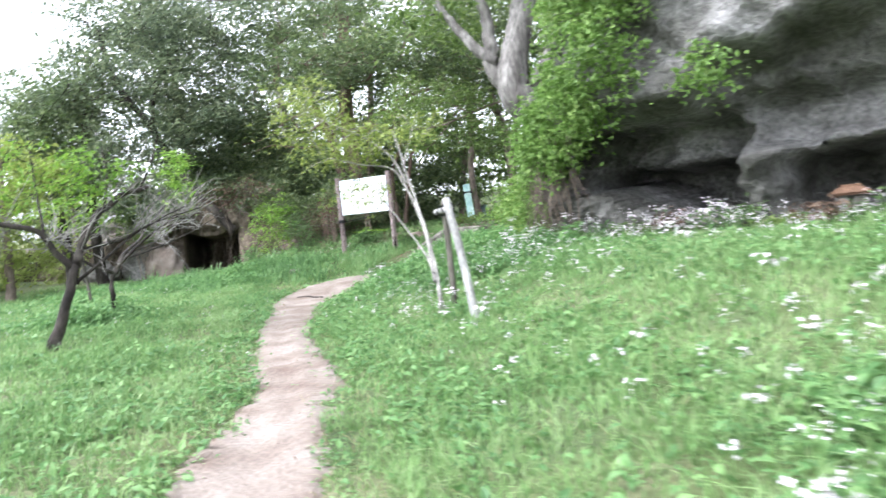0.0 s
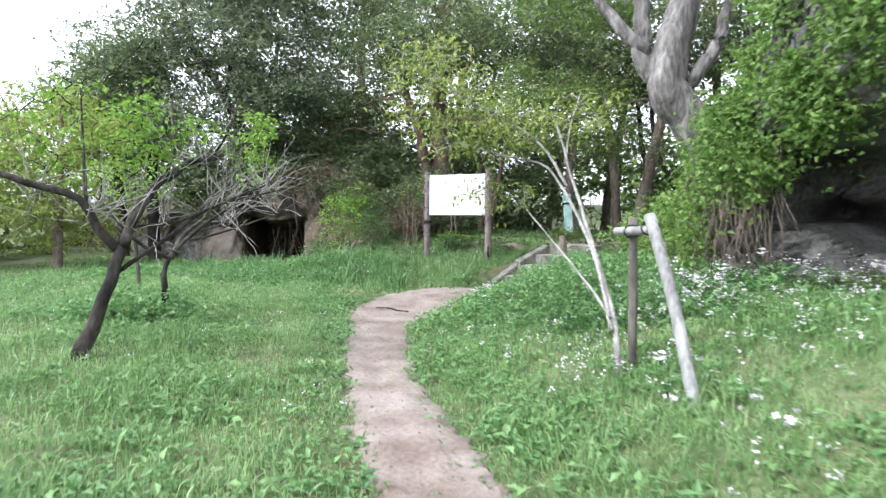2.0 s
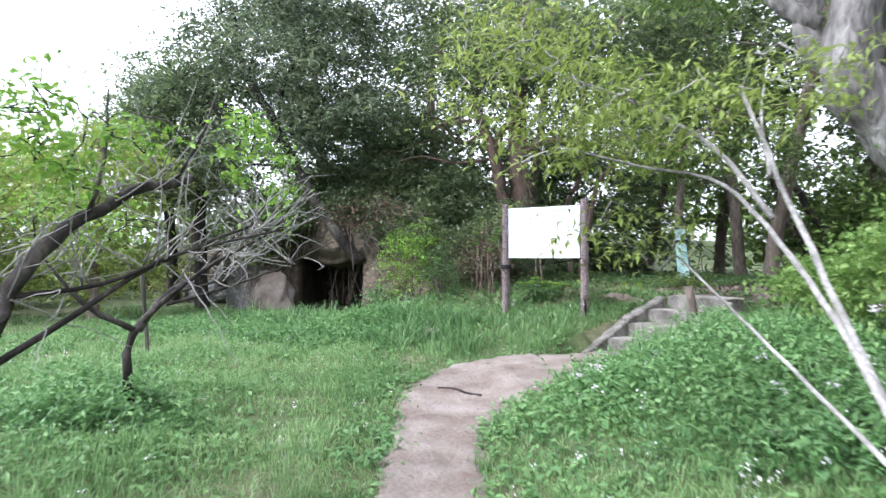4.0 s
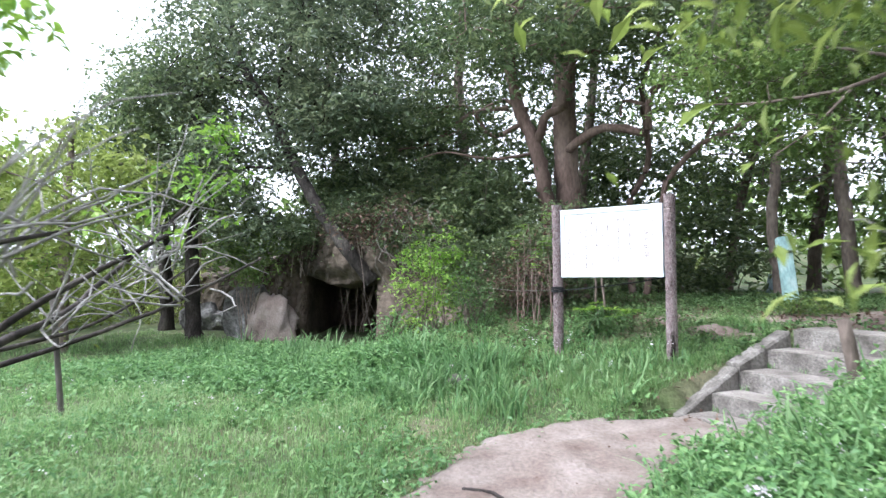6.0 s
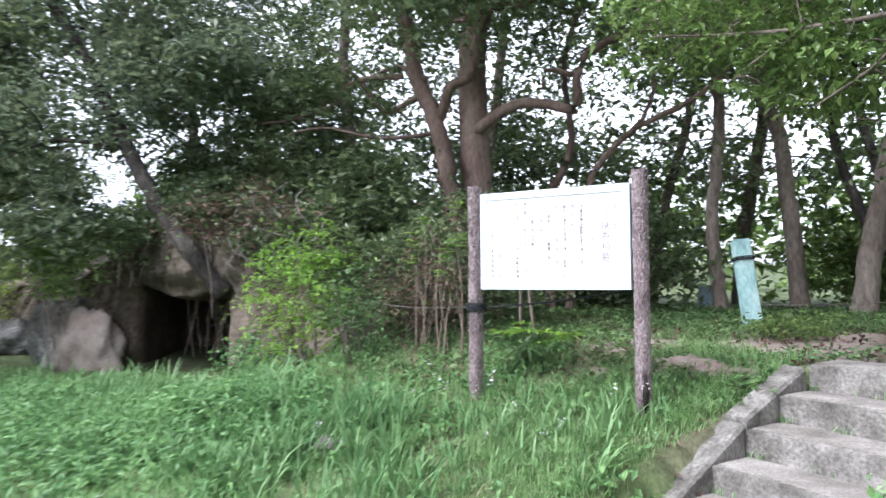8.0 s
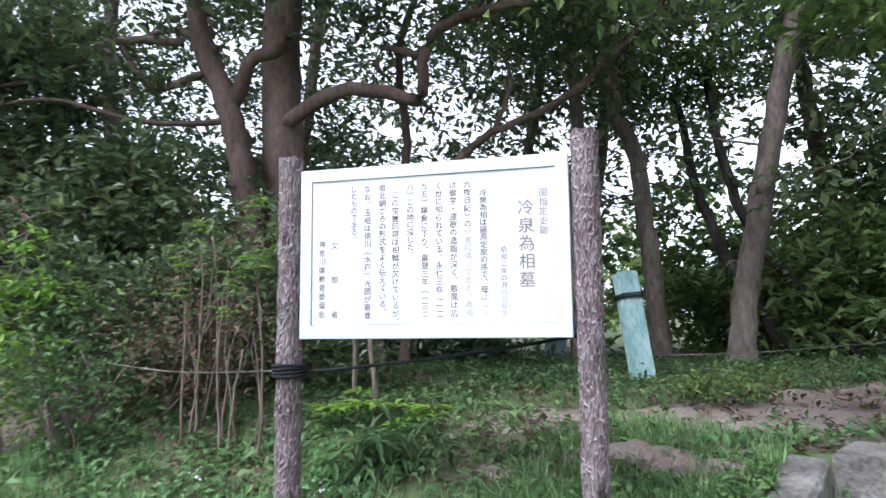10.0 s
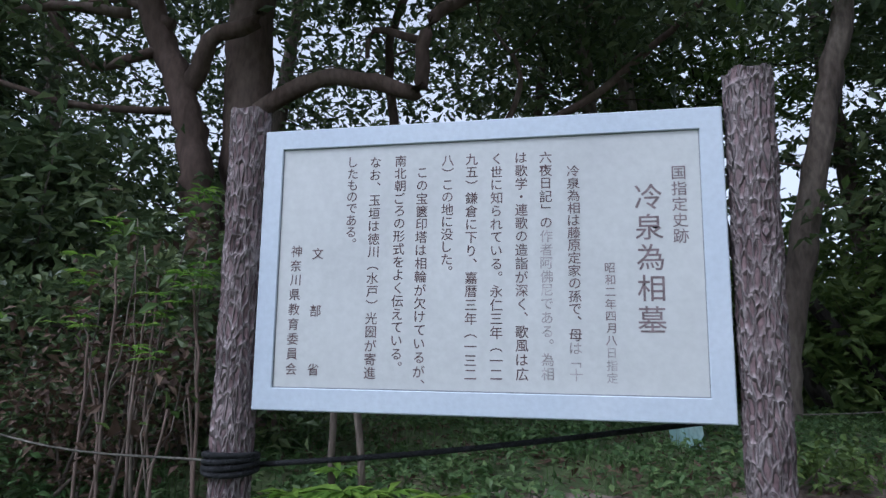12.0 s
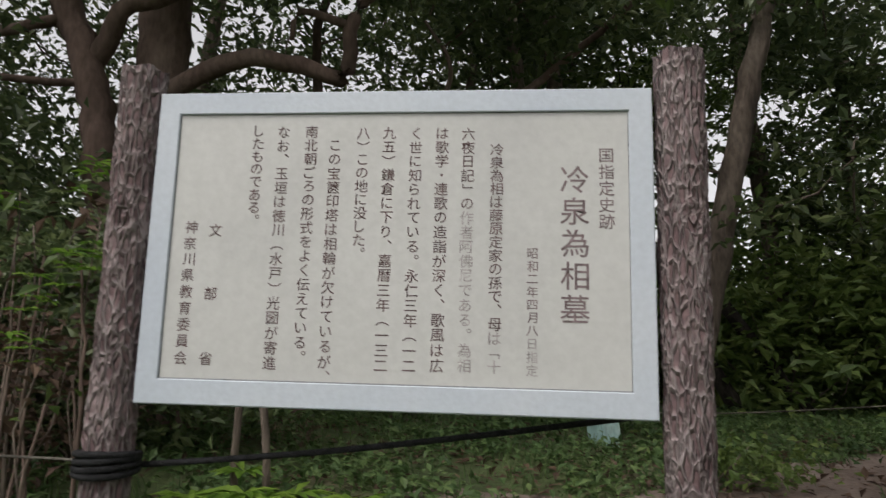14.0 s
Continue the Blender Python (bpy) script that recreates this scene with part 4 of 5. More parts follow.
# the two-stemmed oak behind the board
tree("evergreen_oak", [(-2.62, 3.65, 0.5), (-2.66, 3.6, 2.7), (-2.72, 3.6, 4.0), (-2.65, 3.6, 5.2), (-2.5, 3.7, 7.0)], 0.25, 0.16,
     [([(-2.75, 3.25, 0.5), (-2.82, 3.2, 2.1), (-3.08, 3.2, 3.4), (-3.4, 3.2, 4.1), (-3.55, 3.1, 4.9), (-3.5, 3.1, 5.8)], 0.17, 0.09), ([(-3.25, 3.2, 4.1), (-3.7, 3.1, 4.35), (-4.1, 3.0, 4.25)], 0.06, 0.02),
      ([(-3.1, 3.2, 3.45), (-2.75, 3.15, 3.95), (-2.45, 3.2, 4.05), (-2.4, 3.2, 4.6)], 0.09, 0.05),
      ([(-2.6, 3.5, 3.3), (-2.3, 3.4, 3.43), (-1.82, 3.4, 3.6), (-1.2, 3.4, 3.45), (-1.05, 3.4, 3.4), (-0.98, 3.4, 3.92), (-0.7, 3.4, 4.2), (0.3, 3.3, 4.3)], 0.085, 0.04),
      ([(-1.0, 3.4, 3.85), (-1.45, 3.4, 4.0), (-1.5, 3.4, 3.75)], 0.04, 0.02),
      ([(-1.6, 4.4, 0.6), (-1.25, 4.5, 2.5), (-1.1, 4.5, 2.83), (-0.63, 4.5, 3.26), (0.12, 4.5, 3.56), (0.7, 4.4, 3.9), (1.4, 4.3, 4.5)], 0.065, 0.03),
      ([(-2.68, 3.5, 4.4), (-2.2, 3.2, 4.9), (-1.5, 3.0, 4.8), (-0.9, 2.9, 5.3), (-0.2, 2.8, 5.2)], 0.06, 0.02),
      ([(-3.3, 3.2, 3.9), (-3.9, 3.0, 3.7), (-4.4, 2.9, 4.3), (-5.2, 2.8, 4.4)], 0.05, 0.018),
      ([(-2.7, 3.6, 4.9), (-3.3, 3.5, 5.4), (-3.6, 3.4, 6.1)], 0.06, 0.03),
      ([(-1.9, 4.6, 0.6), (-2.0, 4.6, 2.2), (-1.6, 4.7, 3.2), (-1.7, 4.7, 4.5), (-1.3, 4.7, 5.6)], 0.07, 0.04),
      ([(-0.5, 4.5, 3.3), (-0.3, 4.6, 4.0), (-0.6, 4.7, 4.6)], 0.035, 0.015),
      ([(-3.05, 3.2, 3.3), (-3.7, 2.7, 3.2), (-4.4, 2.2, 3.35), (-5.0, 1.9, 3.2)], 0.035, 0.012),
      ([(-3.6, 3.1, 4.2), (-4.2, 2.7, 4.1), (-4.8, 2.3, 3.6), (-5.4, 2.0, 3.5)], 0.05, 0.015)],
     [((-3.2, 3.4, 6.3), (2.4, 2.0, 1.3), 150, 30, 0.36), ((-0.8, 3.8, 5.4), (2.0, 1.5, 0.9), 100, 28, 0.34), ((-4.8, 2.6, 3.9), (1.3, 0.9, 0.7), 60, 26, 0.3), ((0.8, 4.2, 4.6), (1.3, 1.2, 0.6), 55, 26, 0.3), ((-2.2, 1.7, 5.1), (2.0, 1.1, 0.8), 90, 28, 0.32), ((0.4, 2.2, 5.4), (1.9, 1.1, 0.7), 70, 28, 0.32), ((-2.5, 4.2, 8.2), (2.6, 2.0, 1.2), 120, 28, 0.4)],
     0.14, M_DARKLEAF, M_REDBARK, "two-stemmed evergreen oak with smooth brown bark and crooked limbs", twig_share=0.5, dense=0.95)

# the leaning tree above the cave
tree("leaning_tree", [(-5.6, 1.5, 1.0), (-5.99, 1.1, 1.71), (-7.01, 1.0, 2.95), (-8.16, 1.0, 4.55), (-9.28, 1.0, 5.91), (-9.8, 1.0, 7.6)], 0.13, 0.07,
     [([(-7.9, 1.0, 4.2), (-7.4, 0.8, 5.2), (-6.4, 0.7, 6.0)], 0.07, 0.03), ([(-8.6, 1.0, 5.1), (-9.8, 0.6, 5.5), (-11, 0.3, 5.4)], 0.06, 0.02), ([(-7.2, 1.0, 3.2), (-8.3, 0.5, 3.3), (-9.2, 0.1, 3.0)], 0.04, 0.012)],
     [((-8.0, 1.2, 6.2), (3.0, 2.0, 1.7), 230, 30, 0.38), ((-9.0, 0.6, 3.6), (1.8, 1.0, 0.8), 80, 28, 0.33), ((-6.4, 1.4, 4.3), (1.7, 1.0, 0.8), 105, 28, 0.32), ((-8.2, 0.6, 2.2), (0.9, 0.6, 0.7), 40, 28, 0.25), ((-9.3, 2.0, 8.6), (2.6, 2.0, 1.7), 150, 30, 0.4), ((-6.2, 2.2, 7.9), (2.2, 1.8, 1.5), 110, 30, 0.4), ((-11.0, 0.6, 5.4), (1.4, 1.2, 0.6), 50, 28, 0.35), ((-7.6, 2.6, 4.3), (1.9, 1.0, 1.3), 75, 28, 0.34), ((-5.6, 2.6, 3.6), (1.2, 0.7, 0.8), 35, 28, 0.3)],
     0.15, M_FIRLEAF, M_DARKBARK, "dark evergreen leaning out over the cave bank", twig_share=0.35, dense=1.0)

for x, y, lean in ((-12.9, 1.2, 0.2), (-10.45, 0.6, -0.05)):
    tree("straight_tree", [at_ground(x, y, -0.1), (x - 0.1, y, 1.2), (x - 0.15 - lean, y, 3.2), (x - 0.2 - lean * 2, y + 0.2, 6.0)], 0.17, 0.09, [],
         [((x - 0.4, y + 0.3, 5.4), (2.2, 1.8, 2.0), 150, 28, 0.36), ((x, y, 3.1), (1.4, 1.0, 0.6), 46, 26, 0.3), ((x - 1.7, y - 0.4, 4.5), (1.7, 1.3, 1.3), 70, 28, 0.36)], 0.15, M_DARKLEAF, M_DARKBARK, "straight dark-trunked evergreen at the meadow's edge", group="edge trees", dense=1.15, twig_share=0.35)

# trunks right of and behind the board
for pts, r, cs in (([(1.35, 6.3, 0.5), (1.28, 6.3, 1.45), (1.12, 6.3, 3.28), (0.86, 6.3, 4.16), (0.7, 6.4, 6.5)], 0.13, ((0.8, 6.4, 5.8), (1.9, 1.6, 1.2), 110, 28, 0.36)),
                   ([(2.1, 5.4, 0.5), (2.29, 5.4, 1.77), (2.7, 5.4, 3.67), (3.2, 5.4, 6.0)], 0.15, ((3.1, 5.5, 5.8), (2.0, 1.6, 1.2), 120, 28, 0.36)),
                   ([(0.36, 5.6, 0.5), (0.27, 5.5, 1.99), (0.4, 5.5, 3.6), (0.2, 5.6, 6.0)], 0.10, ((0.1, 5.7, 5.4), (1.5, 1.3, 1.0), 70, 28, 0.33)),
                   ([(0.1, 9.0, 0.5), (0.21, 9.0, 1.95), (0.64, 9.0, 4.38), (0.8, 9.0, 7.0)], 0.14, ((0.6, 9.0, 6.0), (2.4, 1.5, 1.6), 120, 28, 0.4)),
                   ([(-1.2, 7.5, 0.5), (-0.9, 7.5, 2.4), (-0.4, 7.5, 4.2), (-0.2, 7.5, 6.0)], 0.10, ((-0.6, 7.6, 5.6), (2.0, 1.5, 1.5), 120, 28, 0.38)),
                   ([(3.9, 7.6, 0.6), (3.8, 7.6, 2.5), (3.5, 7.6, 5.0), (3.4, 7.6, 7.0)], 0.14, ((3.6, 7.6, 6.2), (2.3, 1.6, 1.7), 120, 28, 0.4)),
                   ([(-4.2, 7.0, 1.6), (-4.3, 7.0, 3.0), (-4.0, 7.0, 5.0), (-3.8, 7.0, 7.0)], 0.13, ((-4.2, 7.0, 5.8), (2.5, 1.6, 1.9), 150, 28, 0.4)),
                   ([(-7.5, 6.5, 1.8), (-7.4, 6.5, 3.5), (-7.6, 6.5, 6.0), (-7.5, 6.5, 8.0)], 0.16, ((-7.5, 6.5, 6.6), (2.8, 2.0, 2.4), 180, 28, 0.42)),
                   ([(5.6, 4.4, 0.9), (5.5, 4.4, 2.5), (5.9, 4.5, 4.6), (6.0, 4.6, 7.0)], 0.15, ((6.0, 4.6, 6.0), (2.2, 1.8, 1.6), 120, 28, 0.4)),
                   ([(-9.6, 7.5, 1.8), (-9.7, 7.5, 3.5), (-9.4, 7.5, 6.0)], 0.14, ((-9.5, 7.5, 5.0), (2.4, 1.6, 1.8), 150, 28, 0.4)),
                   ([(-12.0, 6.0, 1.6), (-12.0, 6.0, 4.0), (-12.3, 6.0, 7.5)], 0.16, ((-12, 6, 6.6), (3.0, 2.2, 2.6), 180, 28, 0.45))):
    low = 20 if cs[0][0] > 0 else 60
    high = ((cs[0][0] - 0.6, cs[0][1] + 0.4, cs[0][2] + 2.3), (cs[1][0] * 0.8, cs[1][1], 1.2), int(cs[2] * 0.6), 28, 0.4)
    tree("woodland_tree", pts, r, r * 0.6, [], [cs, high, ((cs[0][0], cs[0][1] + 0.3, 3.4), (1.9, 1.0, 0.9), low, 26, 0.33)], 0.16, M_DARKLEAF, M_BARK, "slim grey-brown woodland tree with dark glossy leaves", group="woodland trees", twig_share=0.45, dense=0.72 if pts[0][0] < -3 else 0.66)

# dark stems that lean across the gap right of the board
for pts in ([(2.95, 6.5, 0.6), (2.52, 6.5, 1.38), (2.25, 6.5, 1.85), (1.9, 6.6, 2.9), (1.7, 6.7, 4.2)], [(3.7, 6.5, 0.6), (3.02, 6.5, 1.57), (2.53, 6.5, 2.3), (2.2, 6.5, 3.4), (2.1, 6.6, 4.6)]):
    tree("slanting_tree", pts, 0.085, 0.05, [], [((pts[-1][0], 6.7, 4.6), (1.1, 0.8, 0.6), 26, 26, 0.3)], 0.14, M_MIDLEAF, M_DARKBARK, "dark thin trunk leaning across the wood", group="slanting trees", twig_share=0.5)

# lighter trees beyond the meadow on the west side
for x, y, h, m in ((-17, -2.5, 3.6, M_YELLOWLEAF), (-15.5, -6.5, 3.2, M_NEWLEAF), (-20, -7.5, 4.5, M_NEWLEAF), (-21, 0.5, 5.0, M_NEWLEAF), (-17.5, 4.5, 5.5, M_DARKLEAF), (-26, -3, 5.0, M_MIDLEAF), (-10.9, -2.0, 4.2, M_YELLOWLEAF), (-13.4, -4.2, 3.6, M_YELLOWLEAF)):
    tree("meadow_edge_tree", [at_ground(x, y, -0.1), (x + 0.2, y, h * 0.4), (x, y + 0.2, h)], 0.13, 0.05, [], [((x, y, h * 0.72), (2.2, 2.0, h * 0.36), 150, 26, 0.36), ((x, y, h * 0.3), (1.8, 1.5, h * 0.18), 60, 24, 0.3)],
         0.18, m, M_BARK, "light green tree at the far side of the meadow", group="meadow edge trees", twig_share=0.35, dense=0.7)


# ---- shrubs and climbers ----
def shrub(name, c, r, n, per, size, leaf, label, stems=14, width=0.5, near=True, spread=0.1, bark=None, up=0.6, category="shrub", lift=0.0):
    ob = thing(name, at_ground(c[0], c[1]), label, category)
    pts, cs = clumped(c, r, n, per, spread, 0.4)
    g = height(pts[:, 0], pts[:, 1]) + 0.03
    pts[:, 2] = np.maximum(pts[:, 2], g + rng.uniform(0, 0.1, len(g)))
    st = []
    for q in cs[:stems]:
        a = np.array(at_ground(c[0] + rng.normal() * r[0] * 0.25, c[1] + rng.normal() * r[1] * 0.25, -0.05 + lift))
        ln = curved([a, (a + q) / 2 + rng.normal(size=3) * 0.06, q], 0.2, 0.006)
        st.append(tube(ln, np.linspace(0.012, 0.004, len(ln)), 6))
    if st:
        part("stemwork", quick_mesh("stemwork", *merge(st), bark or M_BARK, True), ob)["kind"] = "stuff"
    make = leaves if near else plain_leaves
    part("foliage", quick_mesh("foliage", *make(pts, size, width, 0.2, up), leaf), ob)["kind"] = "stuff"
    return ob


shrub("azalea_bush", (-3.35, 0.6, 1.05), (0.62, 0.45, 0.9), 90, 22, 0.075, M_NEWLEAF, "rounded light green bush on the bank", spread=0.14, up=0.8)
# this low bush takes the weed green that has shade in it
shrub("azalea_bush", (-2.5, 0.6, 0.75), (0.5, 0.3, 0.5), 60, 26, 0.05, M_SHADEDWEED, "low green bush on the bank", spread=0.1)
shrub("dark_shrub", (-4.6, 2.6, 2.3), (1.8, 0.8, 0.9), 240, 30, 0.12, M_DARKLEAF, "dark shrub over the cave bank", near=False, spread=0.2, lift=0.2)
shrub("dark_shrub", (-7.0, 2.6, 2.7), (1.8, 0.8, 0.7), 220, 30, 0.12, M_DARKLEAF, "dark shrub over the cave bank", near=False, spread=0.22, lift=0.2)
shrub("dark_shrub", (-2.2, 2.3, 1.4), (1.2, 0.7, 0.8), 200, 34, 0.08, M_DARKLEAF, "dark shrub behind the bank", spread=0.18)
shrub("dry_shrub", (-5.0, 1.15, 2.1), (1.4, 0.4, 0.4), 70, 16, 0.07, M_DRYLEAF, "brown dry growth hanging over the bank", stems=3, near=False, spread=0.16, lift=1.0)
# fern in the same green, darkened for the shade behind the board
shrub("fern", (-0.42, 0.6, 0.52), (0.3, 0.16, 0.14), 16, 16, 0.15, M_SHADEDWEED, "fern-like green plant behind the board", stems=4, width=0.22, spread=0.08, category="plant", up=0.9)
shrub("low_bush", (1.55, 2.2, 0.72), (0.5, 0.22, 0.14), 30, 18, 0.06, M_MIDLEAF, "low light green bush beside the steps' top", stems=5, spread=0.09)
for x, y in ((-3.6, 5.0), (-1.2, 5.8), (3.2, 9.5), (-6.5, 5.5), (5.6, 6.8), (-9.5, 5.0), (-12, 4.6), (2.6, 8.6), (4.6, 8.0), (3.6, 6.6)):
    g = float(height(x, y))
    shrub("undergrowth", (x, y, g + 1.0), (1.5, 0.8, 1.1), 120, 24, 0.15, M_DARKLEAF if x < 2 else M_MIDLEAF, "evergreen undergrowth between the trunks", near=False, spread=0.2, stems=8)
shrub("meadow_bush", (-0.5, -6.75, -0.12), (0.9, 0.7, 0.30), 130, 26, 0.06, M_WEED, "low dark green weeds round the plum tree's foot", stems=4, spread=0.1)
shrub("bank_shrub", (-4.4, 0.9, 0.3), (0.45, 0.3, 0.35), 40, 24, 0.06, M_WEED, "low green growth beside the cave mouth", spread=0.12)
shrub("bank_shrub", (-8.7, 0.9, 1.75), (0.9, 0.4, 0.8), 100, 26, 0.10, M_MIDLEAF, "light evergreen growth hanging beside the cave", near=False, spread=0.18)
for x, y, z, rx, rz in ((-4.9, 1.5, 1.9, 0.7, 0.5), (-4.1, 1.5, 1.7, 0.7, 0.5), (-3.3, 1.5, 1.35, 0.6, 0.45), (-2.6, 1.4, 0.95, 0.6, 0.4), (-5.9, 1.4, 2.3, 0.8, 0.4), (-7.6, 1.3, 2.0, 0.8, 0.4)):
    shrub("bank_shrub", (x, y, z), (rx, 0.4, rz), 80, 24 if x < -3 else 34, 0.08 if x < -3 else 0.055, M_DARKLEAF, "dark green growth over the brown bank", near=x > -3, spread=0.16, stems=6, lift=max(0.0, z - 0.6))
shrub("dry_shrub", (-2.0, 1.1, 1.1), (0.7, 0.25, 0.5), 90, 16, 0.055, M_DRYLEAF, "brown dry growth behind the canes", stems=8, spread=0.12)
# weeds along the rock, half of them in the green with shade in it
for k in range(11):
    x = 6.1 + 0.44 * k + 0.1 * math.sin(7 * k)
    y = -4.1 - 0.24 * (x - 6.1)
    g = float(height(x, y))
    shrub("rock_foot_weed", (x, y, g + 0.14 + 0.05 * math.sin(3 * k)), (0.28, 0.14, 0.17 + 0.07 * math.sin(5 * k)), 24, 16, 0.05, (M_SHADEDWEED, M_SHADEDWEED, M_MIDLEAF, M_DRYLEAF)[k % 4],
          ("low weeds in shaded green along the foot of the rock", "low weeds in shaded green along the foot of the rock", "low light green weeds along the foot of the rock", "dry brown weeds along the foot of the rock")[k % 4], stems=5, spread=0.07, category="weed")
for x, y in ((4.0, 7.6), (5.4, 6.6)):
    shrub("thicket", (x, y, 2.4), (1.2, 0.8, 2.0), 110, 24, 0.14, M_MIDLEAF, "leafy thicket at the side of the wood", near=False, spread=0.25, stems=8)
tree("woodland_tree", [at_ground(5.3, 8.3, -0.1), (5.2, 8.2, 2.0), (5.0, 8.0, 4.2), (5.1, 8.1, 6.4)], 0.11, 0.06, [],
     [((4.4, 7.5, 4.7), (1.3, 0.8, 1.2), 60, 26, 0.3), ((5.5, 7.9, 4.4), (1.2, 0.8, 1.5), 62, 26, 0.3), ((3.6, 7.4, 6.0), (1.4, 0.9, 0.8), 30, 26, 0.3), ((5.0, 7.6, 3.0), (1.3, 0.7, 0.8), 50, 24, 0.3)], 0.16, M_DARKLEAF, M_BARK,
     "slim grey-brown woodland tree with dark glossy leaves", group="woodland trees", twig_share=0.45)
roots = thing("hanging_roots", (-5.4, 0.95, 2.0), "brown roots and dry stems hanging over the bank", "roots")
for k in range(14):
    a = np.array([rng.uniform(-4.9, -3.2), 1.0 + rng.normal() * 0.1, rng.uniform(1.6, 2.4)])
    q = curved([a, a + [rng.normal() * 0.2, -0.15, -0.25], a + [rng.normal() * 0.35, -0.1, -rng.uniform(0.4, 0.9)]], 0.15, 0.015)
    part("root", quick_mesh("root", *tube(q, np.linspace(0.010, 0.004, len(q)), 5), M_DARKWOOD, True), roots)
for x in range(-16, 10, 3):
    y = 10.5 + 1.2 * math.sin(2.1 * x)
    g = float(height(x, y))
    shrub("thicket", (x, y, g + 1.9), (2.2, 0.9, 2.0), 150 if x < -1 else 70, 24, 0.2, M_DARKLEAF if x < -1 else M_MIDLEAF, "leafy thicket at the back of the wood", near=False, spread=0.3, stems=8)
for x, y in ((-14.5, -7.5), (-15.5, -5.0), (-16, -2.0), (-16.5, 0.6), (-14.5, -10.5), (-15, 2.6)):
    shrub("hedge_shrub", (x, y, 0.6), (1.3, 1.5, 1.0), 75, 24, 0.12, M_YELLOWLEAF, "light green shrub at the edge of the meadow", near=False, spread=0.22, stems=8)
# canes beside the oak
canes = thing("bare_canes", at_ground(-1.6, 0.8), "cluster of brown upright canes with a few leaves", "plant")
tips = []
for k in range(9):
    a = np.array(at_ground(-1.85 + 0.07 * k + 0.04 * math.sin(5 * k), 0.8 + 0.12 * math.sin(3 * k), -0.05))
    b = a + [0.16 * math.sin(2.3 * k), 0.10 * math.sin(4 * k), 0.95 + 0.35 * math.sin(1.7 * k)]
    q = curved([a, (a + b) / 2 + [0.05 * math.sin(k), 0, 0], b], 0.1, 0.005)
    part("cane", quick_mesh("cane", *tube(q, np.linspace(0.0095, 0.005, len(q)), 7), M_REDBARK, True), canes)
    c = b + [0.12 * math.sin(9 * k), 0.05, 0.16]
    side = curved([q[len(q) // 2], (q[len(q) // 2] + c) / 2 + [0.06 * math.sin(7 * k), 0, 0], c], 0.1, 0.004)
    part("cane", quick_mesh("cane", *tube(side, np.linspace(0.005, 0.0025, len(side)), 5), M_BARK, True), canes)
    tips += [b, c]
tips = np.array(tips)
def palmate(centres, size, lobes=7):
    """Leaves with fingers that spread from one point, as two-sided pointed lobes."""
    p = np.repeat(centres, lobes, 0)
    a = np.tile(np.linspace(-1.9, 1.9, lobes), len(centres)) + np.repeat(rng.uniform(0, 6.28, len(centres)), lobes)
    d = np.stack([np.cos(a), np.sin(a), 0.25 + 0 * a], -1)
    return leaves(p, size, 0.3, 0.1, 0.9, 0.15, direction=3 * d)


young = np.array([(-1.82, 0.72, 1.58), (-1.32, 0.7, 1.51), (-1.5, 0.72, 1.39), (-1.33, 0.78, 1.85), (-1.67, 0.75, 1.76), (-1.25, 0.75, 1.6), (-1.9, 0.8, 1.42), (-1.45, 0.7, 1.2)])
young = np.repeat(young, 4, 0) + rng.normal(size=(32, 3)) * [0.05, 0.04, 0.05]
part("young_leaves", quick_mesh("young_leaves", *palmate(young, 0.085, 6), M_NEWLEAF), canes, "fresh light green leaf tufts")
for nm, mat, n, size, lab in (("foliage", M_MIDLEAF, 4, 0.08, ""), ("dry_foliage", M_DRYLEAF, 9, 0.065, "reddish dry leaves")):
    pts = np.repeat(tips[::2] if nm == "foliage" else tips[1::2], n, 0)
    part(nm, quick_mesh(nm, *leaves(pts + rng.normal(size=pts.shape) * [0.07, 0.06, 0.07], size, 0.42, 0.2, 0.7), mat), canes, lab)

fatsia = thing("broad_leaf_plant", at_ground(-0.8, 1.05), "low plant with light green hand-shaped leaves behind the board", "plant")
heads = np.array([at_ground(-1.0 + 0.085 * k, 1.1 + 0.13 * math.sin(4 * k), 0.12 + 0.07 * math.sin(7 * k)) for k in range(9)])
for q in heads:
    part("stem", quick_mesh("stem", *tube(curved([at_ground(q[0] * 0.4 - 0.48, 1.12, -0.03), q], 0.1), 0.006, 6), M_WEED, True), fatsia)
part("foliage", quick_mesh("foliage", *palmate(np.repeat(heads, 2, 0) + rng.normal(size=(18, 3)) * 0.015, 0.15, 8), M_NEWLEAF), fatsia)
for x0, y0, x1, top in ((-0.88, 1.3, -0.93, 1.5), (-0.69, 1.2, -0.80, 1.7)):
    thin = thing("young_stem", at_ground(x0, y0), "thin bare grey-brown stem behind the board", "sapling")
    part("stem", quick_mesh("stem", *tube(curved([at_ground(x0, y0, -0.05), ((x0 + x1) / 2 + 0.015, y0, 0.9), (x1, y0, top)], 0.1, 0.003), 0.018, 8), M_BARK, True), thin)
dead = thing("dead_leaf", (-1.6, 0.72, 0.9), "large pale brown dead leaf caught on the canes", "leaf")
part("blade", quick_mesh("blade", *leaves(np.array([(-1.61, 0.70, 0.99), (-1.57, 0.71, 0.96)]), 0.11, 0.75, 1.6, 0.1, 0.1), M_DRYLEAF), dead)
fence = thing("wire", (1.1, 3.6, 0.8), "thin grey wire stretched from the teal post into the wood", "wire")
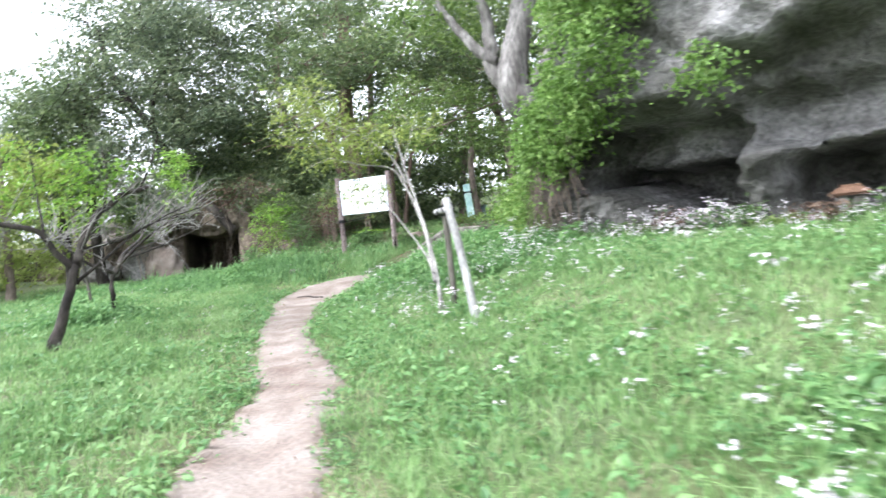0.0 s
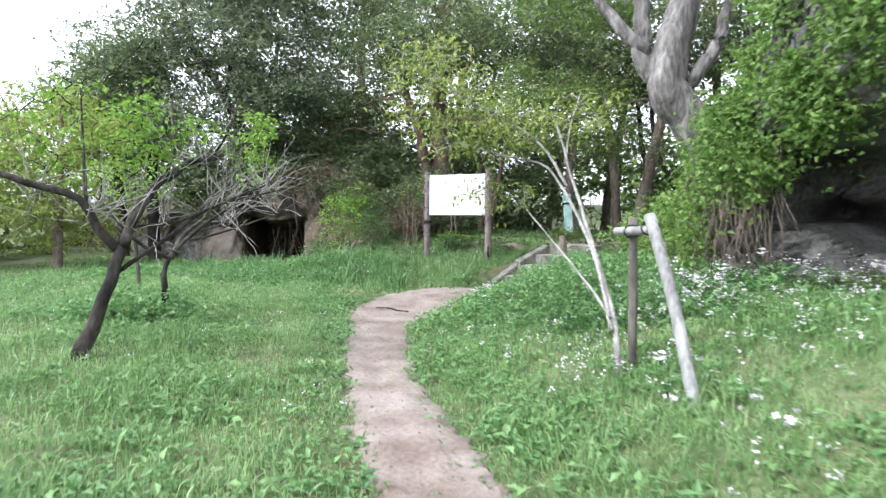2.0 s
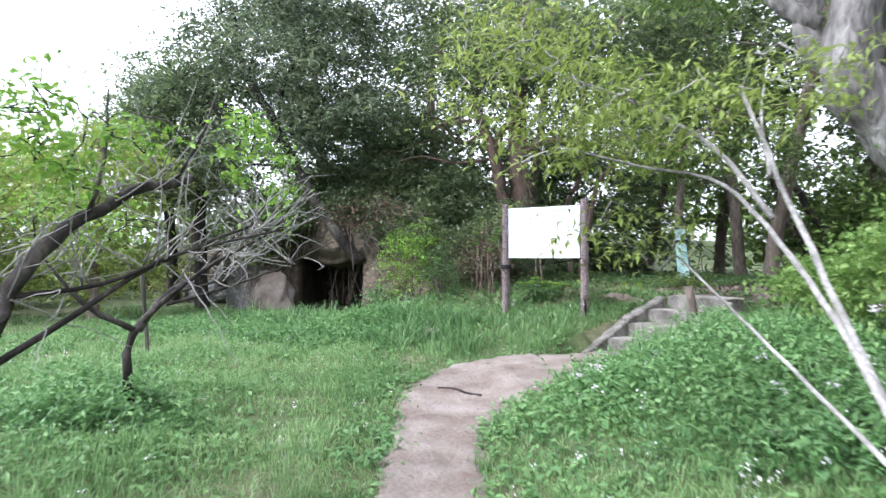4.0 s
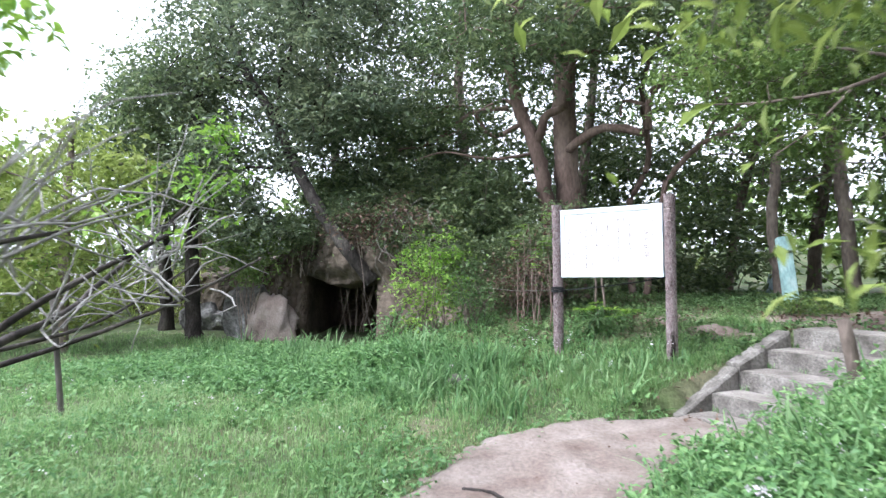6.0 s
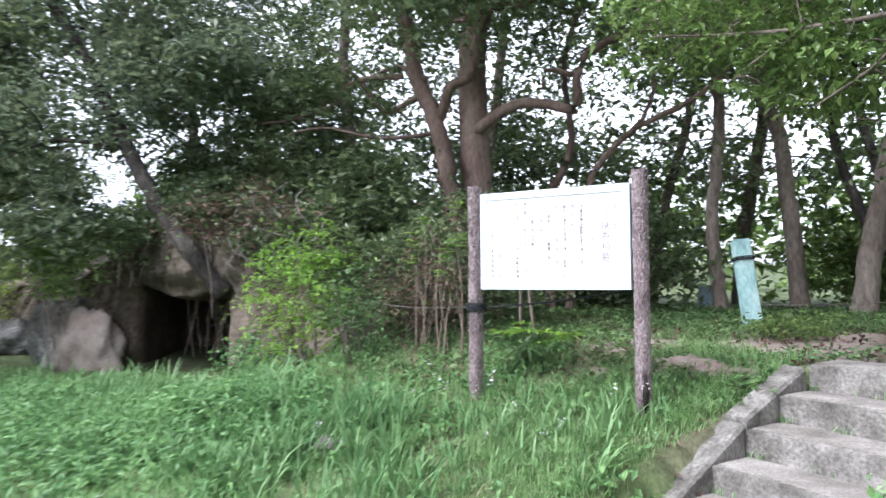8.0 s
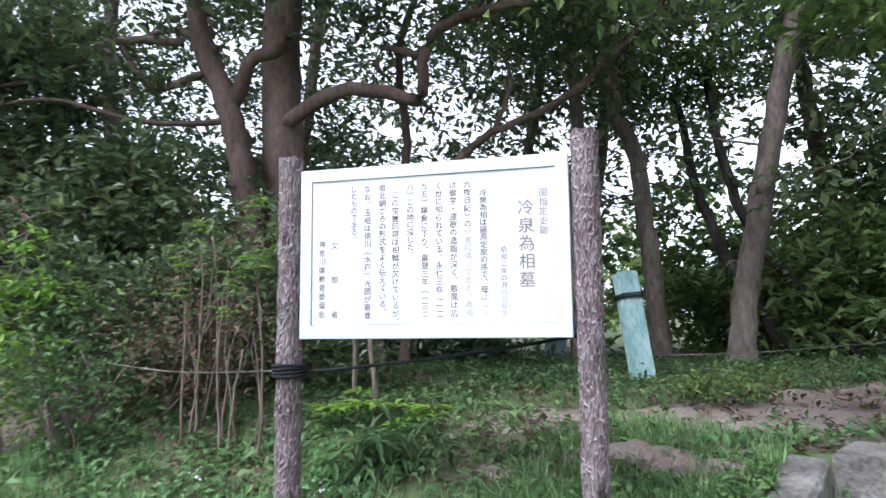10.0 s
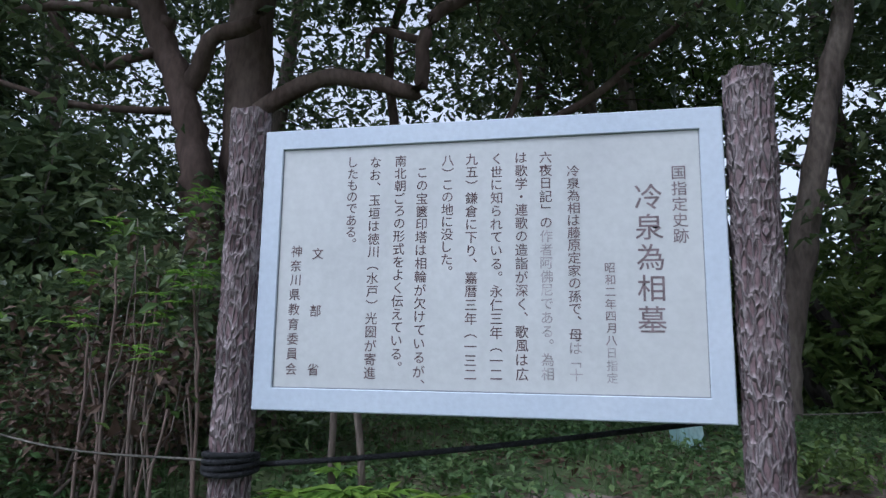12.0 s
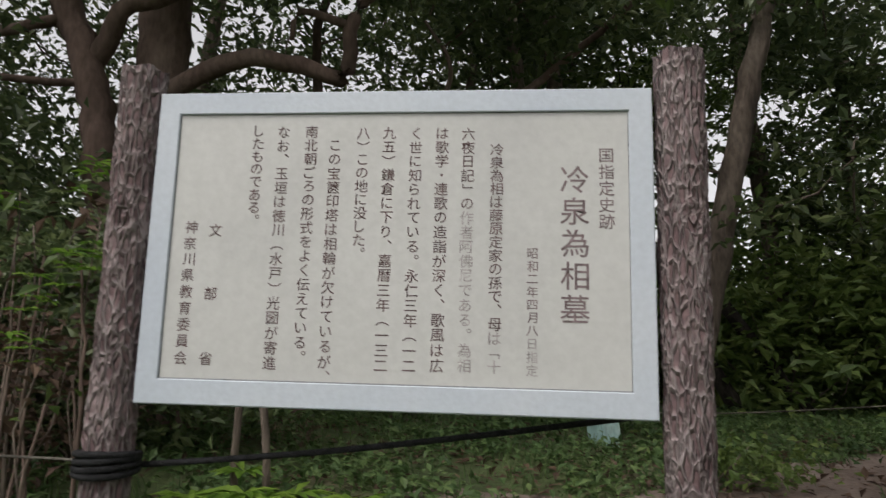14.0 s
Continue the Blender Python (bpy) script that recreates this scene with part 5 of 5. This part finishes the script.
part("line", quick_mesh("line", *tube(curved([(1.12, 3.6, 0.84), (1.9, 3.6, 0.86), (2.8, 3.6, 0.93), (4.2, 3.7, 1.05)], 0.3), 0.005, 6), M_DARKWOOD, True), fence)

ivy = thing("ivy", (5.6, -3.6, 0.4), "bright green ivy and creepers hanging over the rock's end", "climber")
blobs = [((6.55, -4.45, 3.2), (0.36, 0.32, 1.4), 180), ((6.15, -3.3, 3.3), (0.4, 0.5, 1.3), 170), ((6.0, -3.5, 2.3), (0.4, 0.45, 0.7), 120), ((6.5, -4.2, 4.6), (0.5, 0.5, 0.8), 110), ((6.95, -5.05, 3.0), (0.45, 0.22, 0.9), 110), ((6.5, -4.7, 2.15), (0.34, 0.2, 0.42), 70), ((7.6, -5.2, 3.6), (0.7, 0.15, 0.25), 34), ((5.6, -3.1, 1.75), (0.4, 0.6, 0.7), 150), ((5.9, -4.05, 1.6), (0.35, 0.2, 0.4), 70),
         ((5.0, -1.9, 1.2), (0.45, 0.8, 0.55), 150), ((4.6, -1.2, 0.9), (0.55, 0.8, 0.45), 110), ((5.25, -2.9, 0.95), (0.35, 0.6, 0.5), 100), ((7.0, -4.9, 4.6), (0.9, 0.4, 0.8), 150), ((5.7, -3.8, 1.9), (0.3, 0.3, 0.6), 80),
         ((8.1, -5.35, 2.2), (0.14, 0.10, 0.3), 16), ((3.9, -0.4, 0.8), (0.5, 0.6, 0.3), 80)]
pts = np.concatenate([clumped(c, r, n, 24, 0.13, 0.5)[0] for c, r, n in blobs])
pts[:, 2] = np.maximum(pts[:, 2], height(pts[:, 0], pts[:, 1]) + 0.05)
part("foliage", quick_mesh("foliage", *leaves(pts, 0.075, 0.6, 0.5, 0.4), M_IVY), ivy)
tw = []
for k in range(120):
    a = np.array([rng.uniform(4.9, 6.2), 0, rng.uniform(1.0, 1.9)])
    a[1] = np.interp(a[0], [5.0, 5.65, 6.6], [-2.5, -4.0, -4.15])
    q = curved([a, a + [rng.normal() * 0.1, -0.05, -0.5], a + [rng.normal() * 0.15, 0, -rng.uniform(0.7, 1.3)]], 0.15, 0.012)
    tw.append(tube(q, np.linspace(0.007, 0.003, len(q)), 5))
part("vine_curtain", quick_mesh("vine_curtain", *merge(tw), M_BARK, True), ivy, "grey-brown hanging stems")

# ---- distance: far woods all round ----
fw = []
for k in range(70):
    a = 2 * math.pi * k / 70
    d = 30 + 8 * math.sin(3.1 * k)
    c = (d * math.cos(a), -4 + d * math.sin(a), 2.6 + 1.0 * math.sin(1.7 * k))
    fw.append(clumped(c, (2.4, 2.4, 2.6), 26, 22, 0.55)[0])
far = new("far_woods", quick_mesh("far_woods", *plain_leaves(np.concatenate(fw), 0.4, 0.7), M_MIDLEAF))
tagged(far, "distant light green woods round the meadow", "woods", kind="stuff")

# ---- grass and weeds ----
def blades(p, h, w, lean=0.5, vary=0.4):
    """Bent pointed blades of three triangles."""
    n = len(p)
    a = rng.uniform(0, 2 * np.pi, n)
    side = np.stack([np.cos(a), np.sin(a), 0 * a], -1)
    b = a + rng.normal(size=n) * 0.7 + 1.57
    d = np.stack([np.cos(b), np.sin(b), 0 * b], -1)
    hh = (h * (1 + vary * rng.uniform(-1, 1, n)))[:, None]
    k = lean * np.abs(rng.normal(size=n))[:, None]
    up = np.array([[0, 0, 1.0]])
    w = np.broadcast_to(np.asarray(w, float).reshape(-1, 1), (n, 1))
    m = p + up * hh * 0.55 + d * hh * 0.25 * k
    t = p + up * hh * (1 - 0.25 * np.clip(k, 0, 1.5)) + d * hh * 0.75 * k
    v = np.stack([p - side * w, p + side * w, m + side * w * 0.8, m - side * w * 0.8, t], 1).reshape(-1, 3)
    i = np.arange(n)[:, None] * 5
    return v, np.concatenate([i + [[0, 1, 2]], i + [[0, 2, 3]], i + [[3, 2, 4]]], 0)


def scatter(n, x0, x1, y0, y1, keep):
    x, y = rng.uniform(x0, x1, n), rng.uniform(y0, y1, n)
    k = keep(x, y) > rng.uniform(0, 1, n)
    x, y = x[k], y[k]
    return np.stack([x, y, height(x, y) - 0.005], -1)


def off_path(x, y, soft=0.12):
    return smooth_step(0.0, soft, way_distance(x, y))


def off_steps(x, y):
    u = (x - STAIR[0]) * STAIR_U[0] + (y - STAIR[1]) * STAIR_U[1]
    v = (x - STAIR[0]) * STAIR_V[0] + (y - STAIR[1]) * STAIR_V[1]
    return ~((u > -0.16) & (u < 1.34) & (v > -0.15) & (v < 1.75))


def meadow_keep(x, y):
    cam_line = np.abs((x - 5) * 0.755 + (y + 8) * 0.655)
    dens = np.clip(1.35 - cam_line / 7.5, 0.22, 1)
    patch = 0.55 + 0.45 * lumps(0.8 * x, 0.8 * y, 0, 5)
    return (0.65 * off_path(x, y, 0.1) + 0.35 * smooth_step(-0.16, 0.35, way_distance(x, y))) * off_steps(x, y) * dens * np.clip(0.45 + patch, 0, 1) * (y < 0.25 + 0.5 * (x < -2.5))


p = scatter(400000, -13, 13, -15, 1.0, meadow_keep)
hgt = 0.088 * (1 + 0.7 * lumps(0.9 * p[:, 0], 0.9 * p[:, 1], 0, 3)) * np.clip(0.35 + 1.2 * way_distance(p[:, 0], p[:, 1]), 0.4, 1.2)
grass = new("grass", quick_mesh("grass", *blades(p, np.clip(hgt, 0.03, 0.2), 0.0052, 1.25), M_GRASS))
tagged(grass, "bright green spring meadow grass", "grass", kind="stuff")


def tall_keep(x, y):
    a = np.exp(-(((x + 1.7) / 1.5) ** 2 + ((y + 1.15) / 0.75) ** 2) ** 2)
    b = 0.6 * np.exp(-(((x + 5.0) / 2.2) ** 2 + ((y + 0.2) / 1.1) ** 2) ** 2)
    c = 0.5 * np.exp(-(((x - 0.1) / 1.1) ** 2 + ((y + 0.45) / 0.5) ** 2) ** 2)
    d = 0.5 * np.exp(-(((x - 3.2) / 1.2) ** 2 + ((y + 2.6) / 1.3) ** 2) ** 2)
    return np.clip(a + b + c + d, 0, 1) * off_path(x, y) * off_steps(x, y)


def arching(p, h, w, reach=0.6):
    """Long blades that rise and bow over in five pieces."""
    n, steps = len(p), 6
    a = rng.uniform(0, 2 * np.pi, n)
    d = np.stack([np.cos(a), np.sin(a), 0 * a], -1)
    side = np.stack([-np.sin(a), np.cos(a), 0 * a], -1)
    h = (h * rng.uniform(0.55, 1.25, n))[:, None]
    k = reach * rng.uniform(0.2, 1.3, n)[:, None]
    rows = []
    for t in np.linspace(0, 1, steps):
        c = p + d * h * k * t ** 1.8 + np.array([[0, 0, 1.0]]) * h * (t - 0.42 * k * t ** 3)
        half = side * w * (1 - t) ** 0.6 * (0.6 + 0.8 * t)
        rows += [c - half, c + half]
    v = np.stack(rows, 1).reshape(-1, 3)
    i = np.arange(n)[:, None] * 2 * steps
    f = np.concatenate([i + [[2 * q, 2 * q + 1, 2 * q + 3, 2 * q + 2]] for q in range(steps - 1)], 0)
    return v, f


root = scatter(7500, -9, 5.5, -5, 1.2, tall_keep)
p = np.repeat(root, 7, 0) + np.concatenate([rng.normal(size=(len(root) * 7, 2)) * 0.035, np.zeros((len(root) * 7, 1))], 1)
tall_h = np.repeat(0.36 * (1 + 0.45 * lumps(1.4 * root[:, 0], 1.4 * root[:, 1], 0, 2)) * rng.uniform(0.6, 1.2, len(root)), 7)
tall_h = np.clip(tall_h, 0.14, 0.5) * np.where(np.hypot(p[:, 0] - 0.1, p[:, 1] + 0.3) < 1.1, 0.75, 1)
tall = new("tall_grass", quick_mesh("tall_grass", *arching(p, tall_h, 0.0125, 0.75), M_TALL))
tagged(tall, "lush tall arching grass along the foot of the bank", "grass", kind="stuff")


def tuft_keep(x, y):
    return off_path(x, y, 0.3) * off_steps(x, y) * np.clip(lumps(1.9 * x, 1.9 * y, 0, 11), 0, 1) * (y < 0.6)


root = scatter(16000, -8, 10.5, -13.5, 0.6, tuft_keep)[:4200]
p = np.repeat(root, 10, 0) + np.concatenate([rng.normal(size=(len(root) * 10, 2)) * 0.03, np.zeros((len(root) * 10, 1))], 1)
tuft_h = np.repeat(rng.uniform(0.09, 0.21, len(root)), 10)
tufts_grass = new("grass_tufts", quick_mesh("grass_tufts", *arching(p, tuft_h, 0.004, 0.8), M_GRASS))
tagged(tufts_grass, "coarse tufts standing out of the meadow grass", "grass", kind="stuff")


root = np.array([on_stair(rng.uniform(-1.25, -0.21), rng.uniform(-0.8, 1.75), 0)[:2] for k in range(1300)])
root = np.stack([root[:, 0], root[:, 1], height(root[:, 0], root[:, 1]) - 0.01], -1)
p = np.repeat(root, 9, 0) + np.concatenate([rng.normal(size=(len(root) * 9, 2)) * 0.03, np.zeros((len(root) * 9, 1))], 1)
kerbside = new("kerbside_grass", quick_mesh("kerbside_grass", *arching(p, np.repeat(rng.uniform(0.07, 0.19, len(root)), 9), 0.0045, 0.9), M_GRASS))
tagged(kerbside, "rough grass along the outside of the kerb", "grass", kind="stuff")


def straw_keep(x, y):
    by_way = np.exp(-((way_distance(x, y) - 0.25) / 0.35) ** 2)
    bank = np.exp(-((y - 0.2) / 0.7) ** 2) * (x > -2.5) * (x < 1.6)
    worn = np.exp(-(((x + 1.2) / 1.4) ** 2 + ((y + 2.5) / 0.6) ** 2))
    return np.clip(0.10 + 0.5 * by_way + 0.7 * bank + 0.8 * worn, 0, 1) * off_steps(x, y) * (way_distance(x, y) > -0.03)


p = scatter(42000, -4, 9.5, -13, 1.3, straw_keep)
straw = new("dry_grass", quick_mesh("dry_grass", *blades(p, 0.085, 0.003, 2.2), M_STRAW))
tagged(straw, "dry straw-coloured blades among the turf", "grass", kind="stuff")


def terrace_keep(x, y):
    return (0.35 + 0.65 * (lumps(1.2 * x, 1.2 * y) > 0.0)) * off_steps(x, y) * (1 - 0.93 * ((y > 1.1) & (y < 1.7 + 0.85 * np.clip(x - 0.8, 0, 2.6)) & (x > 0.3)))


# bank blades coloured with the shade under the trees
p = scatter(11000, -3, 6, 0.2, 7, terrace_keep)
tg = new("bank_grass", quick_mesh("bank_grass", *blades(p, 0.11, 0.004, 0.8), M_SHADEDWEED))
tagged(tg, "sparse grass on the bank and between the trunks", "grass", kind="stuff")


def weed_keep(x, y):
    patch = np.clip(0.25 + 0.6 * lumps(0.9 * x, 0.9 * y, 0, 9), 0.05, 1)
    strong = np.exp(-(((x - 3.4) / 1.5) ** 2 + ((y + 3.2) / 1.4) ** 2) ** 2) + 0.8 * np.exp(-(((x + 3.2) / 1.6) ** 2 + ((y + 0.9) / 0.7) ** 2) ** 2) 
    return np.clip(patch * 0.6 + strong, 0, 1) * off_path(x, y, 0.06) * off_steps(x, y) * (y < 1.3)


p = scatter(150000, -9, 11, -14, 1.3, weed_keep)
p = p[:70000]
near_strong = np.exp(-(((p[:, 0] - 3.4) / 1.5) ** 2 + ((p[:, 1] + 3.2) / 1.4) ** 2) ** 2) + np.exp(-(((p[:, 0] + 3.2) / 1.6) ** 2 + ((p[:, 1] + 0.9) / 0.7) ** 2) ** 2)
q = np.repeat(p, 3, 0) + np.stack([rng.normal(size=len(p) * 3) * 0.03, rng.normal(size=len(p) * 3) * 0.03, rng.uniform(0.02, 0.10, len(p) * 3) + rng.uniform(0, 0.28, len(p) * 3) * np.clip(np.repeat(near_strong, 3), 0, 1)], -1)
weeds = new("weeds", quick_mesh("weeds", *leaves(q, 0.072, 0.5, 0.1, 0.8), M_WEED))
tagged(weeds, "broad-leaved green weeds among the grass", "weeds", kind="stuff")

# bank weeds, the shade under the trees put into their leaf colour
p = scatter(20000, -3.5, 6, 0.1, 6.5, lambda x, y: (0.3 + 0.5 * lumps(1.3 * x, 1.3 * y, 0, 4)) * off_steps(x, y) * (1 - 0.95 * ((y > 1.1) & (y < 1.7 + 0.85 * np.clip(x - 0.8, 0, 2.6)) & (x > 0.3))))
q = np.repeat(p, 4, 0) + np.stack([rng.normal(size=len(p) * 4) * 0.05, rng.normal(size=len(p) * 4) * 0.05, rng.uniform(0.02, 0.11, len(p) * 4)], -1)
shade_weeds = new("woodland_weeds", quick_mesh("woodland_weeds", *leaves(q, 0.07, 0.5, 0.1, 0.8), M_SHADEDWEED))
tagged(shade_weeds, "low weeds on the shaded bank, the shade in their colour", "weeds", kind="stuff")


def leafy_keep(x, y):
    spots = ((3.4, -2.8, 1.1, 1.0), (2.35, -2.1, 0.8, 0.8), (2.3, -0.95, 0.45, 0.4), (-3.9, -1.2, 2.1, 1.3), (-6.0, -2.0, 1.6, 1.6), (-0.6, -6.7, 0.9, 0.7), (9.3, -10.1, 0.35, 0.3), (2.45, -0.65, 0.4, 0.6), (2.75, -1.3, 0.5, 0.5), (5.0, -4.6, 1.2, 0.7))
    return np.clip(sum(np.exp(-(((x - a) / c) ** 2 + ((y - b) / d) ** 2) ** 2) for a, b, c, d in spots), 0, 1) * off_path(x, y, 0.2) * off_steps(x, y)


p = scatter(60000, -8, 11, -11, 1.0, leafy_keep)[:7500]
tip = rng.uniform(0.08, 0.28, len(p)) * (1 + 0.4 * lumps(1.5 * p[:, 0], 1.5 * p[:, 1], 0, 7))
lean = rng.normal(size=(len(p), 2)) * 0.12
t = rng.uniform(0.25, 1.0, (len(p), 11))
q = p[:, None] + np.stack([lean[:, 0:1] * t, lean[:, 1:2] * t, tip[:, None] * t], -1)
leafy = new("leafy_weeds", quick_mesh("leafy_weeds", *leaves(q.reshape(-1, 3), 0.076, 0.42, 0.15, 0.75), M_WEED))
tagged(leafy, "knee-high leafy green weeds", "weeds", kind="stuff")

p = scatter(30000, -1.5, 9, -14, -0.4, lambda x, y: np.exp(-((way_distance(x, y) - 0.06) / 0.10) ** 2) * off_steps(x, y))
margin = new("path_margin_weeds", quick_mesh("path_margin_weeds", *leaves(np.repeat(p, 2, 0) + np.concatenate([rng.normal(size=(len(p) * 2, 2)) * 0.02, rng.uniform(0.015, 0.05, (len(p) * 2, 1))], 1), 0.038, 0.55, 0.05, 0.85), M_WEED))
tagged(margin, "small low leaves creeping over the path's edge", "weeds", kind="stuff")
p = scatter(9000, -1.5, 9, -14, -0.4, lambda x, y: 0.12 + 0.6 * np.exp(-((way_distance(x, y) + 0.02) / 0.10) ** 2) * (way_distance(x, y) < 0.1))
p = p[way_distance(p[:, 0], p[:, 1]) < 0.1][:1500]
p[:, 2] += 0.035
crumbs = new("path_litter", quick_mesh("path_litter", *leaves(p, 0.03, 0.5, 0.0, 0.9), M_DRYLEAF))
tagged(crumbs, "bits of dry leaf and straw on the path", "leaves", kind="stuff")

# fallen dry leaves on the bank
p = scatter(13000, -3.5, 4.5, -0.9, 4.5, lambda x, y: np.clip(0.45 + 0.5 * lumps(1.7 * x, 1.7 * y, 0, 3), 0.1, 1))
p[:, 2] += 0.02
litter = new("leaf_litter", quick_mesh("leaf_litter", *leaves(p, 0.07, 0.5, 0.0, 0.9), M_DRYLEAF))
tagged(litter, "scattered brown fallen leaves", "leaves", kind="stuff")


tp = []
for k in range(1, 5):
    for n in range(26):
        u = rng.choice([0.06, 0.1, 1.08, 0.5]) + rng.normal() * 0.05
        q = on_stair(min(max(u, 0.05), 1.12), 0.36 * k - 0.012 + rng.normal() * 0.008, TREADS[k - 1])
        tp.append(q)
tufts = new("step_tufts", quick_mesh("step_tufts", *blades(np.array(tp), 0.07, 0.004, 1.0), M_TALL))
tagged(tufts, "small tufts of grass in the corners of the steps", "grass", kind="stuff")


# ---- white flowers ----
def flower_mesh(seed, tall):
    """A stem with leaves, and a loose head of four-petalled blossoms; two meshes."""
    r = np.random.default_rng(seed)
    top = np.array([r.normal() * 0.04, r.normal() * 0.04, tall])
    st = [tube(curved([(0, 0, -0.03), top * 0.5 + [0.01, 0.0, 0], top], 0.08), 0.0028, 5)]
    v, f = [], []
    n = 0
    for k in range(r.integers(7, 13)):
        c = top + [r.normal() * 0.032, r.normal() * 0.032, r.uniform(-0.05, 0.03)]
        st.append(tube([top - [0, 0, 0.06], c], 0.0014, 4))
        tilt = Euler((r.normal() * 0.5, r.normal() * 0.5, r.uniform(0, 6))).to_matrix()
        for q in range(4):
            a = q * math.pi / 2
            d, s = np.array([math.cos(a), math.sin(a), 0.15]), np.array([-math.sin(a), math.cos(a), 0])
            for pt in ((0, 0, 0), d * 0.011 + s * 0.008, d * 0.019 + s * 0.004, d * 0.019 - s * 0.004, d * 0.011 - s * 0.008):
                v.append(c + np.array(tilt @ Vector(pt)))
            f += [(n, n + 1, n + 2), (n, n + 2, n + 3), (n, n + 3, n + 4)]
            n += 5
    stem = quick_mesh("stem", *merge(st), M_WEED, True)
    return stem, quick_mesh("blossom", v, f, M_PETAL)


def flower(seed, tall):
    stem, head = flower_mesh(seed, tall)
    ob = thing("wild_flower", (0, 0, 0), "white wild flower with a loose four-petalled head", "flower", "wild flowers in the meadow")
    part("stem", stem, ob)
    part("blossom", head, ob)
    return ob


def flower_keep(x, y):
    d = (x - 1) * 0.755 + (y + 4) * 0.655
    right = smooth_step(0.7, 1.6, d) * (0.10 + 0.5 * (np.exp(-((y + 4.6) / 0.9) ** 2) * (x > 5.2) + np.exp(-(((x - 5.6) / 0.9) ** 2 + ((y + 6.4) / 0.9) ** 2))))
    return np.clip(right * np.clip(0.5 + 0.9 * lumps(0.7 * x, 0.7 * y, 0, 8), 0.1, 1), 0, 1) * off_path(x, y) * (y > -12.5)


p = scatter(14000, 2.5, 12, -12.5, -2.2, flower_keep)
keep_out = height(p[:, 0], p[:, 1]) < 1.0
p = p[keep_out & ~((p[:, 1] > -4.1 - 0.13 * (p[:, 0] - 5.6)) & (p[:, 0] > 5.2))]
kinds = [flower(k, (0.22, 0.30, 0.36, 0.26, 0.42)[k]) for k in range(5)]
for k, q in enumerate(p[:300]):
    m = Matrix.Translation(q) @ Matrix.Rotation(rng.uniform(0, 6.28), 4, "Z") @ Matrix.Scale(rng.uniform(0.65, 1.0), 4)
    if k < 5:
        kinds[k].matrix_basis = m
    else:
        c = copy_thing(kinds[k % 5], m)
rest = []
for q in p[300:1500]:
    m = rng.integers(6, 14)
    rest.append(q + [0, 0, rng.uniform(0.16, 0.36)] + rng.normal(size=(m, 3)) * 0.03)
left_f = scatter(260, -5, 4, -9, -2, lambda x, y: 0.5 * off_path(x, y))
for q in left_f:
    rest.append(q + [0, 0, rng.uniform(0.10, 0.22)] + rng.normal(size=(5, 3)) * 0.018)
for q in scatter(32, -1.6, 1.0, -1.3, 0.1, lambda x, y: 0.6 * off_path(x, y)):
    rest.append(q + [0, 0, rng.uniform(0.18, 0.36)] + rng.normal(size=(7, 3)) * 0.02)
rest = np.concatenate(rest)
more = new("small_flowers", quick_mesh("small_flowers", *leaves(rest, 0.019, 0.9, 0.0, 0.8), M_PETAL))
tagged(more, "scattered small white flower heads in the grass", "flowers", kind="stuff")
